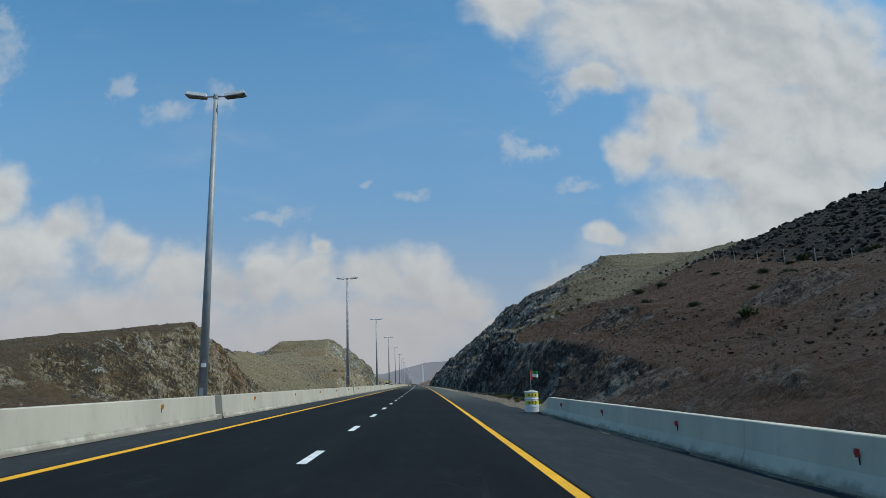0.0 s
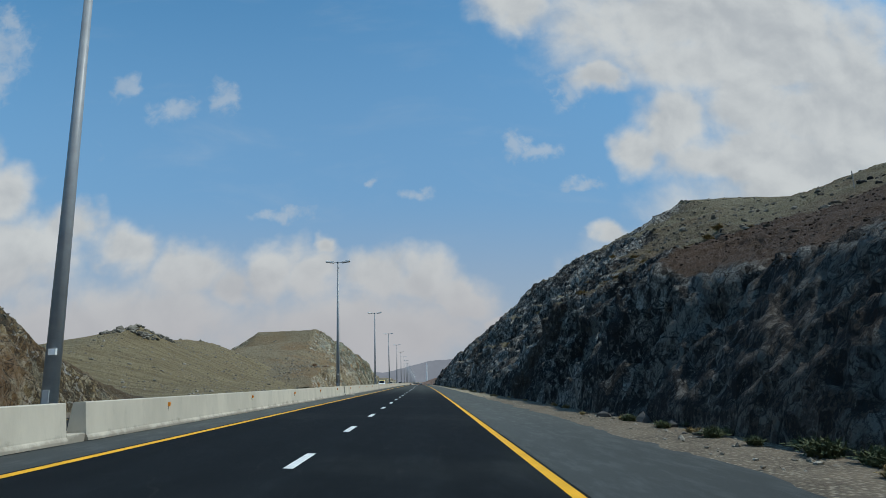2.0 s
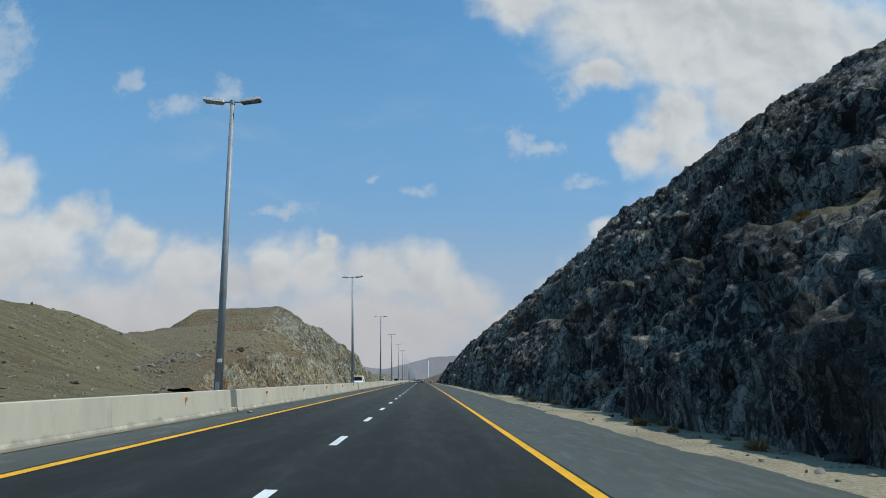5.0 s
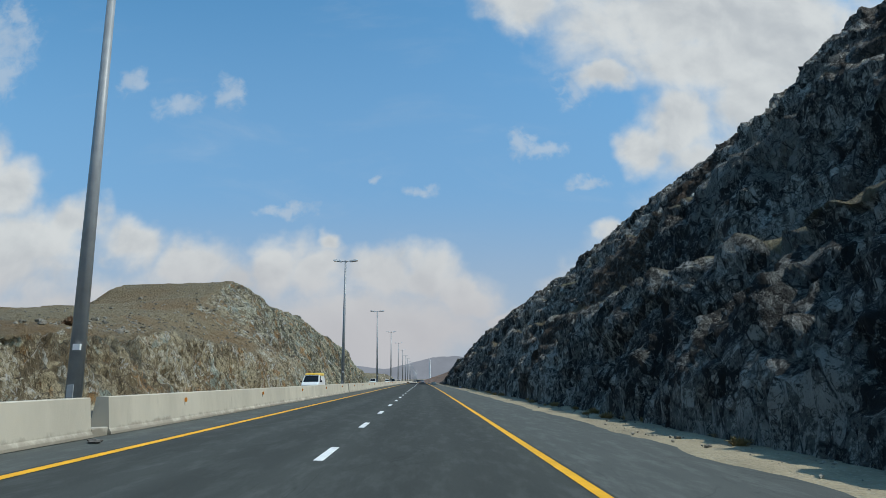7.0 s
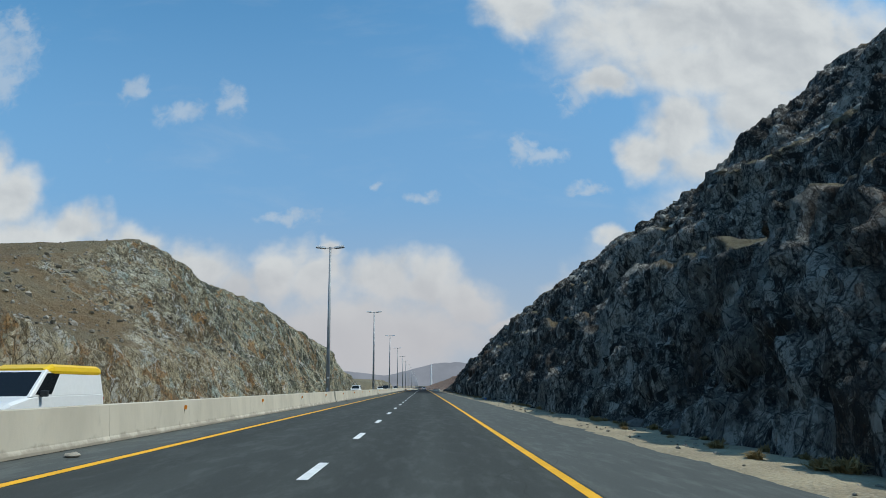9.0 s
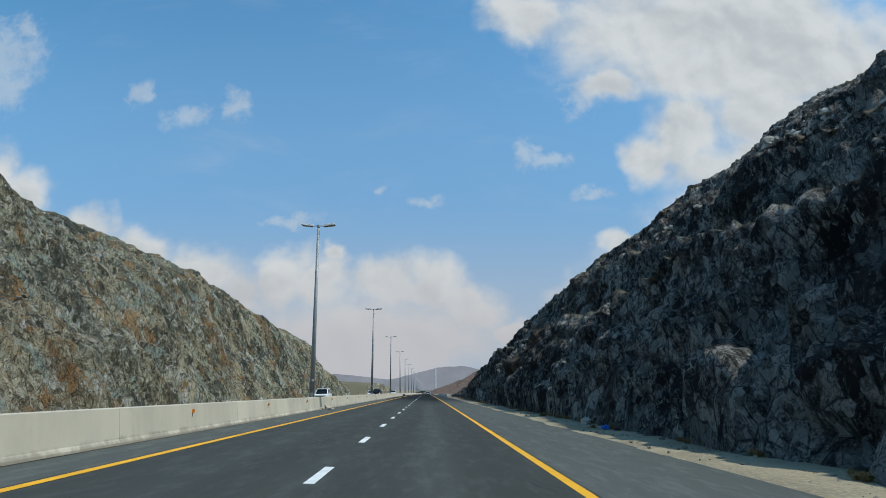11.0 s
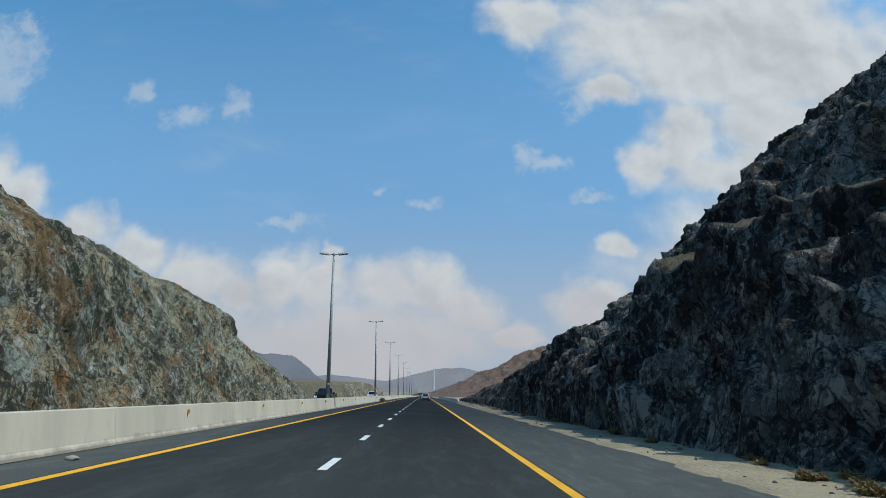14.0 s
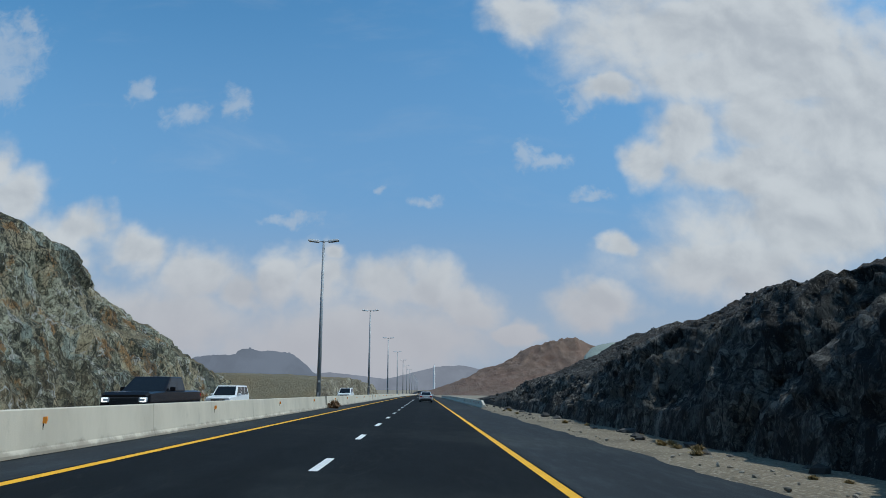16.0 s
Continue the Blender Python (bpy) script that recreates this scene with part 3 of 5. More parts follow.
def band(name, s0, s1, d0, d1, z, mat, step=12.0, rows=2):
    n = max(2, int((s1 - s0) / step) + 1)
    S, D = np.meshgrid(np.linspace(s0, s1, n), np.linspace(d0, d1, rows), indexing="ij")
    ob = grid(name, at(S, D, z), mat)
    ob.data.attributes.new("across", "FLOAT", "POINT").data.foreach_set("value", D.reshape(-1).astype(np.float32))
    return ob


def shown_line(name, s0, s1, d, w, parent, mat, label=""):
    ob = band(name, s0, s1, d - w / 2, d + w / 2, 0.006, mat)
    ob.parent = parent
    return tagged(ob, label)


road = tagged(band("road", -40, 2200, -5.50, 2.14, 0.0, ROAD, 12, 6), "dark smooth asphalt carriageway with two lanes", "road", kind="structure")
shoulder = tagged(band("hard_shoulder", -40, 2200, 2.14, 5.75, 0.0, SHOULDER, 12, 4), "grey asphalt hard shoulder beside the lanes", "road", kind="structure")
tagged(band("inner_shoulder", -40, 2200, -6.75, -5.50, 0.0, SHOULDER, 12, 3), "dusty grey asphalt strip beside the median barrier", "road", kind="structure")
shown_line("edge_line", -40, 1200, 1.985, 0.19, road, YELLOW, "solid yellow painted edge line")
shown_line("edge_line", -40, 1200, -5.334, 0.17, road, YELLOW, "solid yellow painted edge line")
DASH_N, DASH_S = (-8, 34, 41, 90), (-37.54, 247.36, 296.38, 628.76)
for i in range(-7, 88):
    s0 = float(np.interp(i, DASH_N, DASH_S))
    q = band("lane_marking", s0, s0 + 1.95, -2.05, -1.89, 0.006, WHITE, 1.0)
    q.parent = road
other = tagged(band("opposite_road", -40, 2200, -18.9, -8.1, 0.0, ROAD, 12, 6), "asphalt carriageway for the opposite direction", "road", kind="structure")
shown_line("edge_line", -40, 900, -9.2, 0.17, other, YELLOW, "solid yellow painted edge line")
shown_line("edge_line", -40, 900, -16.7, 0.17, other, YELLOW, "solid yellow painted edge line")
tagged(band("median_strip", -40, 2200, -8.1, -6.75, -0.03, SHOULDER, 12, 3), "narrow paved strip under the median barrier", "pavement", kind="structure")


def verge(name, s0, s1, d0, d1, label):
    S, D = np.meshgrid(np.arange(s0, s1, 0.5), np.linspace(d0, d1, 12), indexing="ij")
    p = np.stack([S, D, 0 * S], -1)
    f = (D - d0) / (d1 - d0)
    edge = 0.22 * fbm(np.stack([S * 0.35, 0 * S, 0 * S], -1), 3, 5)
    D = D + edge * (1 - np.abs(f))
    z = np.where(f < 0.02, -0.02, 0.012 + 0.05 * np.clip(f * 4, 0, 1) + 0.10 * f * f + 0.035 * fbm(p * 1.1, 3, 3))
    return tagged(grid(name, at(S, D, z), DIRT, True), label, "verge", kind="structure")


verge("verge", -30, 620, 5.42, 10.5, "pale dusty gravel verge along the hard shoulder")
verge("far_verge", -30, 700, -18.4, -30.0, "pale gravel verge beyond the opposite carriageway")


# ---- rock hills along the road ----
def notched(s, size, seed):
    """Steps of uneven length along the road, -1 to 1, with short ramps between them."""
    u = s / size + 0.35 * fbm(np.stack([s * 0.3, 0 * s, 0 * s], -1), 3, seed)
    i = np.floor(u).astype(np.int64)
    f = np.clip((u - i) * 5, 0, 1)
    zero = np.zeros_like(i)
    a, b = hashed(i - 1, zero, zero, seed), hashed(i, zero, zero, seed)
    return (a + (b - a) * f * f * (3 - 2 * f)) * 2 - 1


def hillside(name, knots, ds, du, mat, rough=1.0, side=1, seed=0, label="", s_rng=None, foot=-0.6, block=1.0, crag=None):
    """A cutting: knots give s and then (d, z) nodes from the foot upward; the surface is broken by noise."""
    ks = np.array([k[0] for k in knots], float)
    nodes = np.array([k[1] for k in knots], float)
    # the hill falls back to the plain behind and at both ends
    back = nodes[:, -1:, :].copy()
    back[:, :, 0] += side * (3 + 1.4 * np.abs(back[:, :, 1]))
    back[:, :, 1] = -1.2
    nodes = np.concatenate([nodes, back], 1)
    if nodes[0, :, 1].max() > 1:
        head = nodes[:1].copy()
        head[:, :, 1] = -1.2
        ks, nodes = np.concatenate([[ks[0] - 14], ks]), np.concatenate([head, nodes])
    s = np.arange(ks[0], ks[-1], ds)
    nn = nodes.shape[1]
    d = np.stack([np.interp(s, ks, nodes[:, j, 0]) for j in range(nn)], 1)
    z = np.stack([np.interp(s, ks, nodes[:, j, 1]) for j in range(nn)], 1)
    for j in range(1, nn):
        w = np.stack([s * 0.07, 0 * s + 3.1 * j, 0 * s], -1)
        rise = np.clip(z[:, j] / 6, 0, 1)
        d[:, j] += side * 0.8 * rough * rise * fbm(w, 4, seed + 10 * j)
        z[:, j] += 0.75 * rough * rise * fbm(w + 50, 4, seed + 10 * j + 5)
        # buttresses and notches of a few metres
        d[:, j] += side * 0.65 * rough * rise * notched(s + 2.1 * j, 6.5, seed + 40 + j // 2)
        z[:, j] += 0.32 * rough * rise * notched(s, 4.2, seed + 60 + j)
    length = np.hypot(np.diff(d, axis=1), np.diff(z, axis=1)).mean(0)
    D, Z = [], []
    for j in range(nn - 1):
        m = max(2, int(length[j] / du[min(j, len(du) - 1)]))
        f = np.arange(m) / m
        D.append(d[:, j:j + 1] * (1 - f) + d[:, j + 1:j + 2] * f)
        Z.append(z[:, j:j + 1] * (1 - f) + z[:, j + 1:j + 2] * f)
    D, Z = np.concatenate(D + [d[:, -1:]], 1), np.concatenate(Z + [z[:, -1:]], 1)
    S = np.broadcast_to(s[:, None], D.shape)
    tz = np.gradient(Z, axis=1)
    td = np.gradient(D, axis=1)
    ln = np.hypot(tz, td) + 1e-9
    nd, nz = -tz / ln * side, np.abs(td) / ln
    steep = np.clip((np.abs(tz) / ln - 0.35) / 0.35, 0, 1)
    for _ in range(6):
        steep[:, 1:-1] = (steep[:, :-2] + steep[:, 1:-1] * 2 + steep[:, 2:]) / 4
    wild = np.zeros_like(S)
    if crag:
        wild = np.clip((S - crag[0]) / 14, 0, 1) * np.clip((crag[1] - S) / 14, 0, 1)
        steep = np.maximum(steep, 0.4 * wild)
        calm = np.clip((92 - S) / 20, 0, 1)
        wild = wild - 3.0 * calm
    P = np.stack([D, S, Z], -1)
    dip = np.stack([P[..., 0] * 0.9 + P[..., 2] * 0.35, P[..., 1] + 0.3 * P[..., 2], P[..., 2] * 0.62 - 0.2 * P[..., 1]], -1)
    dip = dip + 0.5 * np.stack([vnoise(P * 0.6, seed + 1), vnoise(P * 0.6, seed + 2), vnoise(P * 0.6, seed + 3)], -1)
    v0, e0 = blocks(dip * np.array([0.10, 0.17, 0.13]), seed + 12)
    v1, e1 = blocks(dip * 0.33 * block, seed + 4)
    v2, e2 = blocks(dip * 0.95 * block, seed + 5)
    v3, e3 = blocks(dip * np.array([1.6, 2.4, 1.5]) * block, seed + 9)
    disp = 0.8 * fbm(P * 0.09, 3, seed + 6) + 0.42 * ridged(dip * np.array([0.25, 0.5, 0.14]), 3, seed + 7)
    disp = disp * (0.35 + 0.65 * steep) + steep * (0.9 * v0 + 0.5 * v1 + 0.26 * v2 + 0.14 * v3 - 0.35 * np.exp(-e0 * 14) - 0.26 * np.exp(-e1 * 10) - 0.14 * np.exp(-e2 * 10))
    disp = disp + (0.14 + 0.06 * steep) * fbm(P * 1.7, 3, seed + 8) + (1 - steep) * (0.14 * v2 + 0.08 * v3)
    keep = np.clip((Z - (crown(S, D))) / 2.0 + 0.25, 0.12, 1) * rough * (1 + 0.2 * np.minimum(wild, 0) - 0.3 * np.maximum(wild, 0))
    D2, Z2 = D + disp * keep * nd, Z + disp * keep * nz
    Z2[:, 0] = crown(S[:, 0], D[:, 0]) + foot
    D2[:, 0] = D[:, 0] - 0.3 * side
    pts = at(S, D2, Z2, False)
    if side < 0:
        pts = pts[:, ::-1]
    ob = grid(name, pts, mat)
    lie = (1 - steep) if side > 0 else (1 - steep)[:, ::-1]
    ob.data.attributes.new("lie", "FLOAT", "POINT").data.foreach_set("value", lie.reshape(-1).astype(np.float32))
    tagged(ob, label, "rock cutting" if rough > 0.6 else "hill", kind="structure")
    return S, D2, Z2, 1 - steep


def cut(s, foot, z1, crest, back, far=100):
    """A cutting in three lifts with narrow benches, up to a crest (d, z) and the ground behind it."""
    r = (crest[1] - 1.3) / crest[0]
    z1, z2, z3 = z1 - 0.5, 1.3 + 0.92 * r * 18.6, 1.3 + 0.985 * r * 25.5
    return (s, [(foot + 0.2, 0), (12.1, z1), (14.7, z1 - 0.1), (18.6, z2), (21.1, z2 - 0.1), (25.5, z3), crest, back, (far, back[1] + 2)])


RIGHT = [
    (-53.3, [(9.0, 0), (12, 1.2), (14.5, 2.4), (19, 4.4), (23, 6.0), (32, 9.0), (44, 10.5), (74, 19), (110, 20)]),
    (36.7, [(9.0, 0), (12, 1.6), (14.5, 2.8), (19, 4.7), (23, 6.3), (32, 9.0), (44, 10.5), (74, 23.5), (110, 24)]),
    (60.1, [(8.8, 0), (12.2, 4.5), (14.5, 5.6), (18, 6.9), (23, 8.2), (30, 9.6), (44, 12.4), (70, 26), (110, 26)]),
    (83.3, [(8.4, 0), (12.6, 6.2), (14.5, 6.9), (18, 8.2), (22, 9.5), (28, 10.8), (41, 16.4), (66, 27), (110, 27)]),
    (104.3, [(8.2, 0), (13.0, 6.8), (14.7, 7.4), (18, 9.3), (21, 11.0), (26, 13.2), (40, 16.4), (60, 24.5), (100, 26)]),
    (124.5, [(8.0, 0), (13.4, 6.6), (14.7, 7.0), (19, 10.8), (20.5, 11.4), (25.5, 14.9), (33, 18.8), (47, 23.0), (100, 25)]),
    cut(144.1, 7.9, 6.8, (33, 22.6), (47, 26.3)),
    cut(158.9, 7.8, 7.0, (33, 22.8), (48, 32.8)),
    cut(184.2, 7.8, 6.8, (33, 25.5), (48, 28)),
    cut(228.7, 7.8, 6.6, (33, 26.0), (50, 28)),
    cut(289.1, 7.8, 6.9, (33, 24.2), (50, 25)),
    cut(347.3, 7.9, 7.0, (33, 23.8), (50, 24.5)),
    cut(377.4, 8.1, 7.4, (31, 22.4), (46, 22.5)),
    (387.4, [(8.2, -0.1), (12.9, 6.2), (14.5, 6.8), (18.2, 11.6), (19.4, 12.3), (24, 17.4), (30, 22.0), (44, 21), (100, 21)]),
    (395.3, [(8.4, -0.2), (12.7, 5.2), (14.5, 6.0), (18.2, 9.9), (19.4, 10.7), (23.4, 15.2), (29, 18.8), (44, 18), (100, 18)]),
    (403.0, [(8.6, -0.3), (12.4, 4.4), (14.5, 5.2), (18.2, 7.4), (19.4, 8.0), (23, 11.4), (28, 14.6), (44, 14.5), (100, 15)]),
    (409.0, [(8.8, -0.5), (12.2, 3.8), (14.5, 4.6), (18.2, 6.0), (19.4, 6.4), (23, 8.4), (28, 10.8), (44, 11), (100, 11)]),
    (414.0, [(8.9, -0.5), (11.8, 3.0), (14.5, 3.5), (18.2, 4.6), (19.4, 4.9), (23, 6.2), (28, 8.2), (44, 8.4), (100, 8)]),
    (425.0, [(8.9, -0.6), (11.6, 2.3), (14.5, 2.9), (18.2, 4.2), (19.4, 4.6), (23, 6.2), (28, 7.9), (44, 8), (100, 8)]),
    (440.0, [(9.0, -0.8), (11.6, 1.6), (14.5, 2.3), (18.2, 3.8), (19.4, 4.2), (23, 6.0), (28, 7.8), (44, 7.6), (100, 7)]),
    (455.0, [(9.0, -1.0), (11.8, 1.2), (14.5, 2.0), (18.2, 3.6), (19.4, 4.1), (23, 5.9), (28, 7.7), (44, 7), (100, 6)]),
    (466.0, [(9.0, -1.1), (12.0, 0.9), (14.5, 1.7), (18.2, 3.2), (19.4, 3.7), (23, 5.4), (28, 7.0), (44, 6), (100, 5)]),
    (471.0, [(9.0, -1.1), (12.8, 0.4), (14.5, 1.0), (18.2, 2.0), (19.4, 2.5), (23, 3.2), (28, 3.8), (44, 4), (100, 4)]),
    (483.0, [(9.0, -1.2), (12.8, -0.2), (14.5, 0.4), (18.2, 1.9), (19.4, 2.5), (23, 3.9), (28, 4.0), (44, 4), (100, 4)]),
    (495.0, [(9.0, -1.4), (12.8, -0.8), (14.5, -0.5), (18.2, 0.5), (19.4, 0.8), (23, 2.0), (28, 2.6), (44, 2.4), (100, 2)]),
    (516.3, [(9.0, -1.8), (12.8, -1.8), (14.5, -1.7), (18.2, -1.7), (19.4, -1.7), (23, -1.6), (28, -1.5), (44, -1.6), (100, -2.2)]),
]
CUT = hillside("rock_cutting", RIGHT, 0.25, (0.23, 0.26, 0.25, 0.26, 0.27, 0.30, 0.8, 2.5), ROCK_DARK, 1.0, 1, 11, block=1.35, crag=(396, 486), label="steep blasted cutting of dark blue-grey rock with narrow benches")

LEFT_NEAR = [
    (-53.3, [(-24, 0), (-27, 0.5), (-32, 1.4), (-45, 2.6), (-70, 4), (-110, 4)]),
    (46.5, [(-24, 0), (-27, 1.2), (-31, 3.2), (-45, 4.0), (-70, 4.6), (-110, 5)]),
    (64.0, [(-24, 0), (-27, 2.6), (-31, 6.2), (-45, 6.2), (-70, 6), (-110, 6)]),
    (75.6, [(-24, 0), (-26.5, 4.0), (-30.5, 7.6), (-45, 6.6), (-70, 6.4), (-110, 6)]),
    (87.2, [(-24, 0), (-26.5, 5.2), (-30, 9.5), (-40, 8.8), (-70, 6.4), (-110, 6)]),
    (96.7, [(-24.2, 0), (-27, 4.0), (-30.5, 8.2), (-38, 8.0), (-60, 3), (-110, 3)]),
    (106.2, [(-24.5, 0), (-27, 1.5), (-31, 4.2), (-38, 4.4), (-55, 1), (-110, 1)]),
    (115.8, [(-25, -0.1), (-27, 0.0), (-31, 0.5), (-38, 0.6), (-55, 0.0), (-110, 0)]),
    (125.4, [(-25, -0.4), (-27, -0.4), (-31, -0.3), (-38, -0.3), (-55, -0.3), (-110, -0.5)]),
]
NEAR = hillside("rock_outcrop", LEFT_NEAR, 0.3, (0.3, 0.3, 0.7, 1.6), ROCK_CREAM, 0.8, -1, 31, "ochre and grey-green rock outcrop with a cut end face")
SPOIL_KNOTS = [
    (131.1, [(-27, -0.3), (-40, -0.3), (-50, -0.2), (-60, 0), (-72, 0), (-110, -0.5)]),
    (151.6, [(-27, -0.3), (-38, 0.6), (-48, 2.6), (-60, 5.5), (-72, 5), (-110, 2)]),
    (168.2, [(-27, -0.2), (-38, 1.6), (-48, 5.4), (-60, 9.4), (-70, 8), (-110, 4)]),
    (187.0, [(-27, -0.2), (-38, 2.8), (-48, 7.4), (-61, 14.0), (-70, 12.5), (-110, 5)]),
    (196.8, [(-27, -0.2), (-38, 3.2), (-48, 7.4), (-60, 12.2), (-72, 12), (-110, 5)]),
    (228.7, [(-27, -0.3), (-38, 3.6), (-48, 8.0), (-60, 12.6), (-72, 12), (-110, 6)]),
    (251.4, [(-28, -0.4), (-38, 2.4), (-48, 4.9), (-60, 10.2), (-72, 10), (-110, 6)]),
    (291.0, [(-34, -0.4), (-42, 0.6), (-52, 2.4), (-60, 4.0), (-72, 4), (-110, 2)]),
    (308.3, [(-40, -0.6), (-46, -0.4), (-54, 0), (-62, 0.2), (-72, 0), (-110, 0)]),
]
HEAP = hillside("spoil_heap", SPOIL_KNOTS, 0.55, (0.6, 0.6, 0.6, 1.5), SPOIL, 0.45, -1, 51, "smooth heap of pale tan excavated spoil")
LEFT_MAIN = [
    (194.9, [(-24.5, -0.2), (-26, 0.2), (-31, 0.3), (-36, 0.2), (-46, 0.3), (-70, 0)]),
    (207.0, [(-24.5, -0.3), (-26.5, 3.2), (-31, 3.6), (-36, 3.2), (-46, 3.4), (-70, 4)]),
    (223.6, [(-24.5, -0.3), (-27, 5.0), (-31, 5.4), (-36, 5.8), (-46, 5.0), (-70, 6)]),
    (254.5, [(-24.5, -0.4), (-27, 5.2), (-31, 5.6), (-36, 6.8), (-46, 8.2), (-70, 9)]),
    (284.2, [(-24.5, -0.4), (-27, 5.0), (-31, 5.8), (-36, 8.6), (-45, 12.8), (-70, 13.6)]),
    (303.5, [(-24.5, -0.5), (-27, 4.5), (-31, 6.8), (-37, 12.4), (-45, 19.0), (-70, 16.2)]),
    (318.1, [(-25, -0.6), (-28, 4.2), (-31, 7.2), (-37, 16.3), (-45, 23.6), (-70, 23.4)]),
    (342.5, [(-25.5, -0.7), (-29, 4.2), (-31.6, 7), (-37, 14.6), (-43.5, 20.6), (-70, 21)]),
    (367.4, [(-25.5, -0.8), (-29, 4.2), (-31.6, 7), (-37, 16.8), (-43, 22.2), (-70, 22)]),
    (395.3, [(-25.5, -0.9), (-29, 4.4), (-31.6, 7.2), (-36.5, 15.6), (-42, 20.4), (-70, 20.2)]),
    (426.2, [(-25.5, -1.1), (-29, 5), (-31.2, 7.4), (-35.5, 14.2), (-41, 17.6), (-70, 18)]),
    (452.3, [(-25, -1.2), (-28, 5), (-30.5, 7), (-34.5, 12.4), (-40, 15.1), (-70, 15.9)]),
    (464.3, [(-25.0, -1.3), (-28, 4.2), (-30.5, 5.6), (-34.5, 8.4), (-40, 10.8), (-70, 11)]),
    (474.3, [(-25.2, -1.4), (-28, 2.8), (-30.5, 3.8), (-34.5, 6.6), (-40, 7.8), (-70, 8)]),
    (482.3, [(-25.5, -1.5), (-28, 0.4), (-30.5, 0.8), (-34.5, 3.0), (-40, 5.2), (-70, 6)]),
    (490.3, [(-26, -1.6), (-28, -1.2), (-30.5, -1.0), (-34.5, 0.0), (-40, 1.6), (-70, 2)]),
    (504.3, [(-26, -1.8), (-28, -1.8), (-30.5, -1.7), (-34.5, -1.6), (-40, -1.5), (-70, -1.5)]),
]
MAIN = hillside("rock_hill", LEFT_MAIN, 0.33, (0.33, 0.35, 0.35, 0.4, 1.5), ROCK_GREEN, 0.85, -1, 71, block=1.25, label="tall hill of green-grey weathered rock with a cut face")
LEFT_FAR = [
    (544.3, [(-25, -2.0), (-28, -2.0), (-34, -2.0), (-50, -2), (-90, -2)]),
    (552.3, [(-24, -2.0), (-27, 2.6), (-34, 3.4), (-50, 4), (-90, 4)]),
    (636.3, [(-24, -2.4), (-27, 3.6), (-34, 4.6), (-50, 5), (-90, 6)]),
    (716.3, [(-24, -3), (-27, 2.0), (-34, 3.0), (-50, 3), (-90, 3)]),
    (756.3, [(-26, -3.5), (-28, -3.5), (-34, -3.4), (-50, -3), (-90, -3)]),
]
hillside("low_rock_cutting", LEFT_FAR, 0.8, (0.6, 0.8, 1.5, 3), ROCK_PALE, 0.8, -1, 91, "low cutting of pale cream rock in the distance")


def cone_hill(name, s0, d0, radius, height, mat, label, seed, n=150, squash=1.0, power=1.25):
    u = np.linspace(-1, 1, n)
    X, Y = np.meshgrid(u, u, indexing="ij")
    r = np.hypot(X, Y)
    ang = np.stack([X * 2.2, Y * 2.2, 0 * X], -1)
    h = np.clip(1 - r, 0, 1) ** power * (1 + 0.08 * ridged(ang * 1.3, 4, seed)) + 0.05 * fbm(ang * 2.5, 4, seed + 3) * np.clip(1.1 - r, 0, 1)
    z = height * h - 9 + 2.4 * ridged(ang * 9, 4, seed + 9) * np.clip(1.1 - r, 0, 1)
    pts = at(s0 + X * radius * squash, d0 + Y * radius, z, False)
    ob = grid(name, pts[::-1], mat)
    return tagged(ob, label, "hill", kind="structure")


cone_hill("red_hill", 1040, 148, 175, 62, RED_HILL, "red-brown stony hill beside the road ahead", 5)
cone_hill("red_hill", 1500, 420, 300, 92, RED_HILL, "red-brown stony hill further off", 8)


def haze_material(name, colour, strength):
    """A far ridge seen through dusty air; the haze is put into its glowing colour."""
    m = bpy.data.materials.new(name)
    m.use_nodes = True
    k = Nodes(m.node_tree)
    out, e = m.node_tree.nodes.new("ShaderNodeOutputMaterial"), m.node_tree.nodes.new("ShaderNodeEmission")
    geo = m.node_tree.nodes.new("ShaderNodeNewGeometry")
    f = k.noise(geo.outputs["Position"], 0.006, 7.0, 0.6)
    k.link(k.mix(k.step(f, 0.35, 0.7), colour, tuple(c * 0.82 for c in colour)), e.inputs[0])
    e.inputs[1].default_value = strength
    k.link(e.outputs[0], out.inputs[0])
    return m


def ridge(name, y, x0, x1, base, tops, mat, label, seed):
    """A far ridge with a rough skyline, between two places across the view."""
    n = 200
    t = np.linspace(0, 1, n)
    h = np.interp(t, np.linspace(0, 1, len(tops)), tops)
    w = np.stack([t * 9, 0 * t, 0 * t], -1)
    h = h * (1 + 0.09 * fbm(w, 6, seed))
    rows = []
    for back, f in ((0, 0.0), (60, 0.4), (110, 0.75), (160, 1.0), (320, 0.0)):
        side = 30 * fbm(w * 2 + back, 3, seed + 1)
        rows.append(np.stack([x0 + (x1 - x0) * t, y + back + side, base + f * (h - base)], -1))
    return tagged(grid(name, np.stack(rows, 0), mat, True), label, "mountain", kind="structure")


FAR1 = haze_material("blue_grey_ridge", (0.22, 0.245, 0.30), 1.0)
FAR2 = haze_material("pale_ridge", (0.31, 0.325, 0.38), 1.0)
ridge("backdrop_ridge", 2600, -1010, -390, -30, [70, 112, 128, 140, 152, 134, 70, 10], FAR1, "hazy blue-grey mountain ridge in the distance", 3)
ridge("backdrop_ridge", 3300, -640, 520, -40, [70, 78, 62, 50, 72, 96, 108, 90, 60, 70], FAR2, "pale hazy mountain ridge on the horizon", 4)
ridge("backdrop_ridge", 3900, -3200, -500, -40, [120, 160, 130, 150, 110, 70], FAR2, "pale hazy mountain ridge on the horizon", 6)
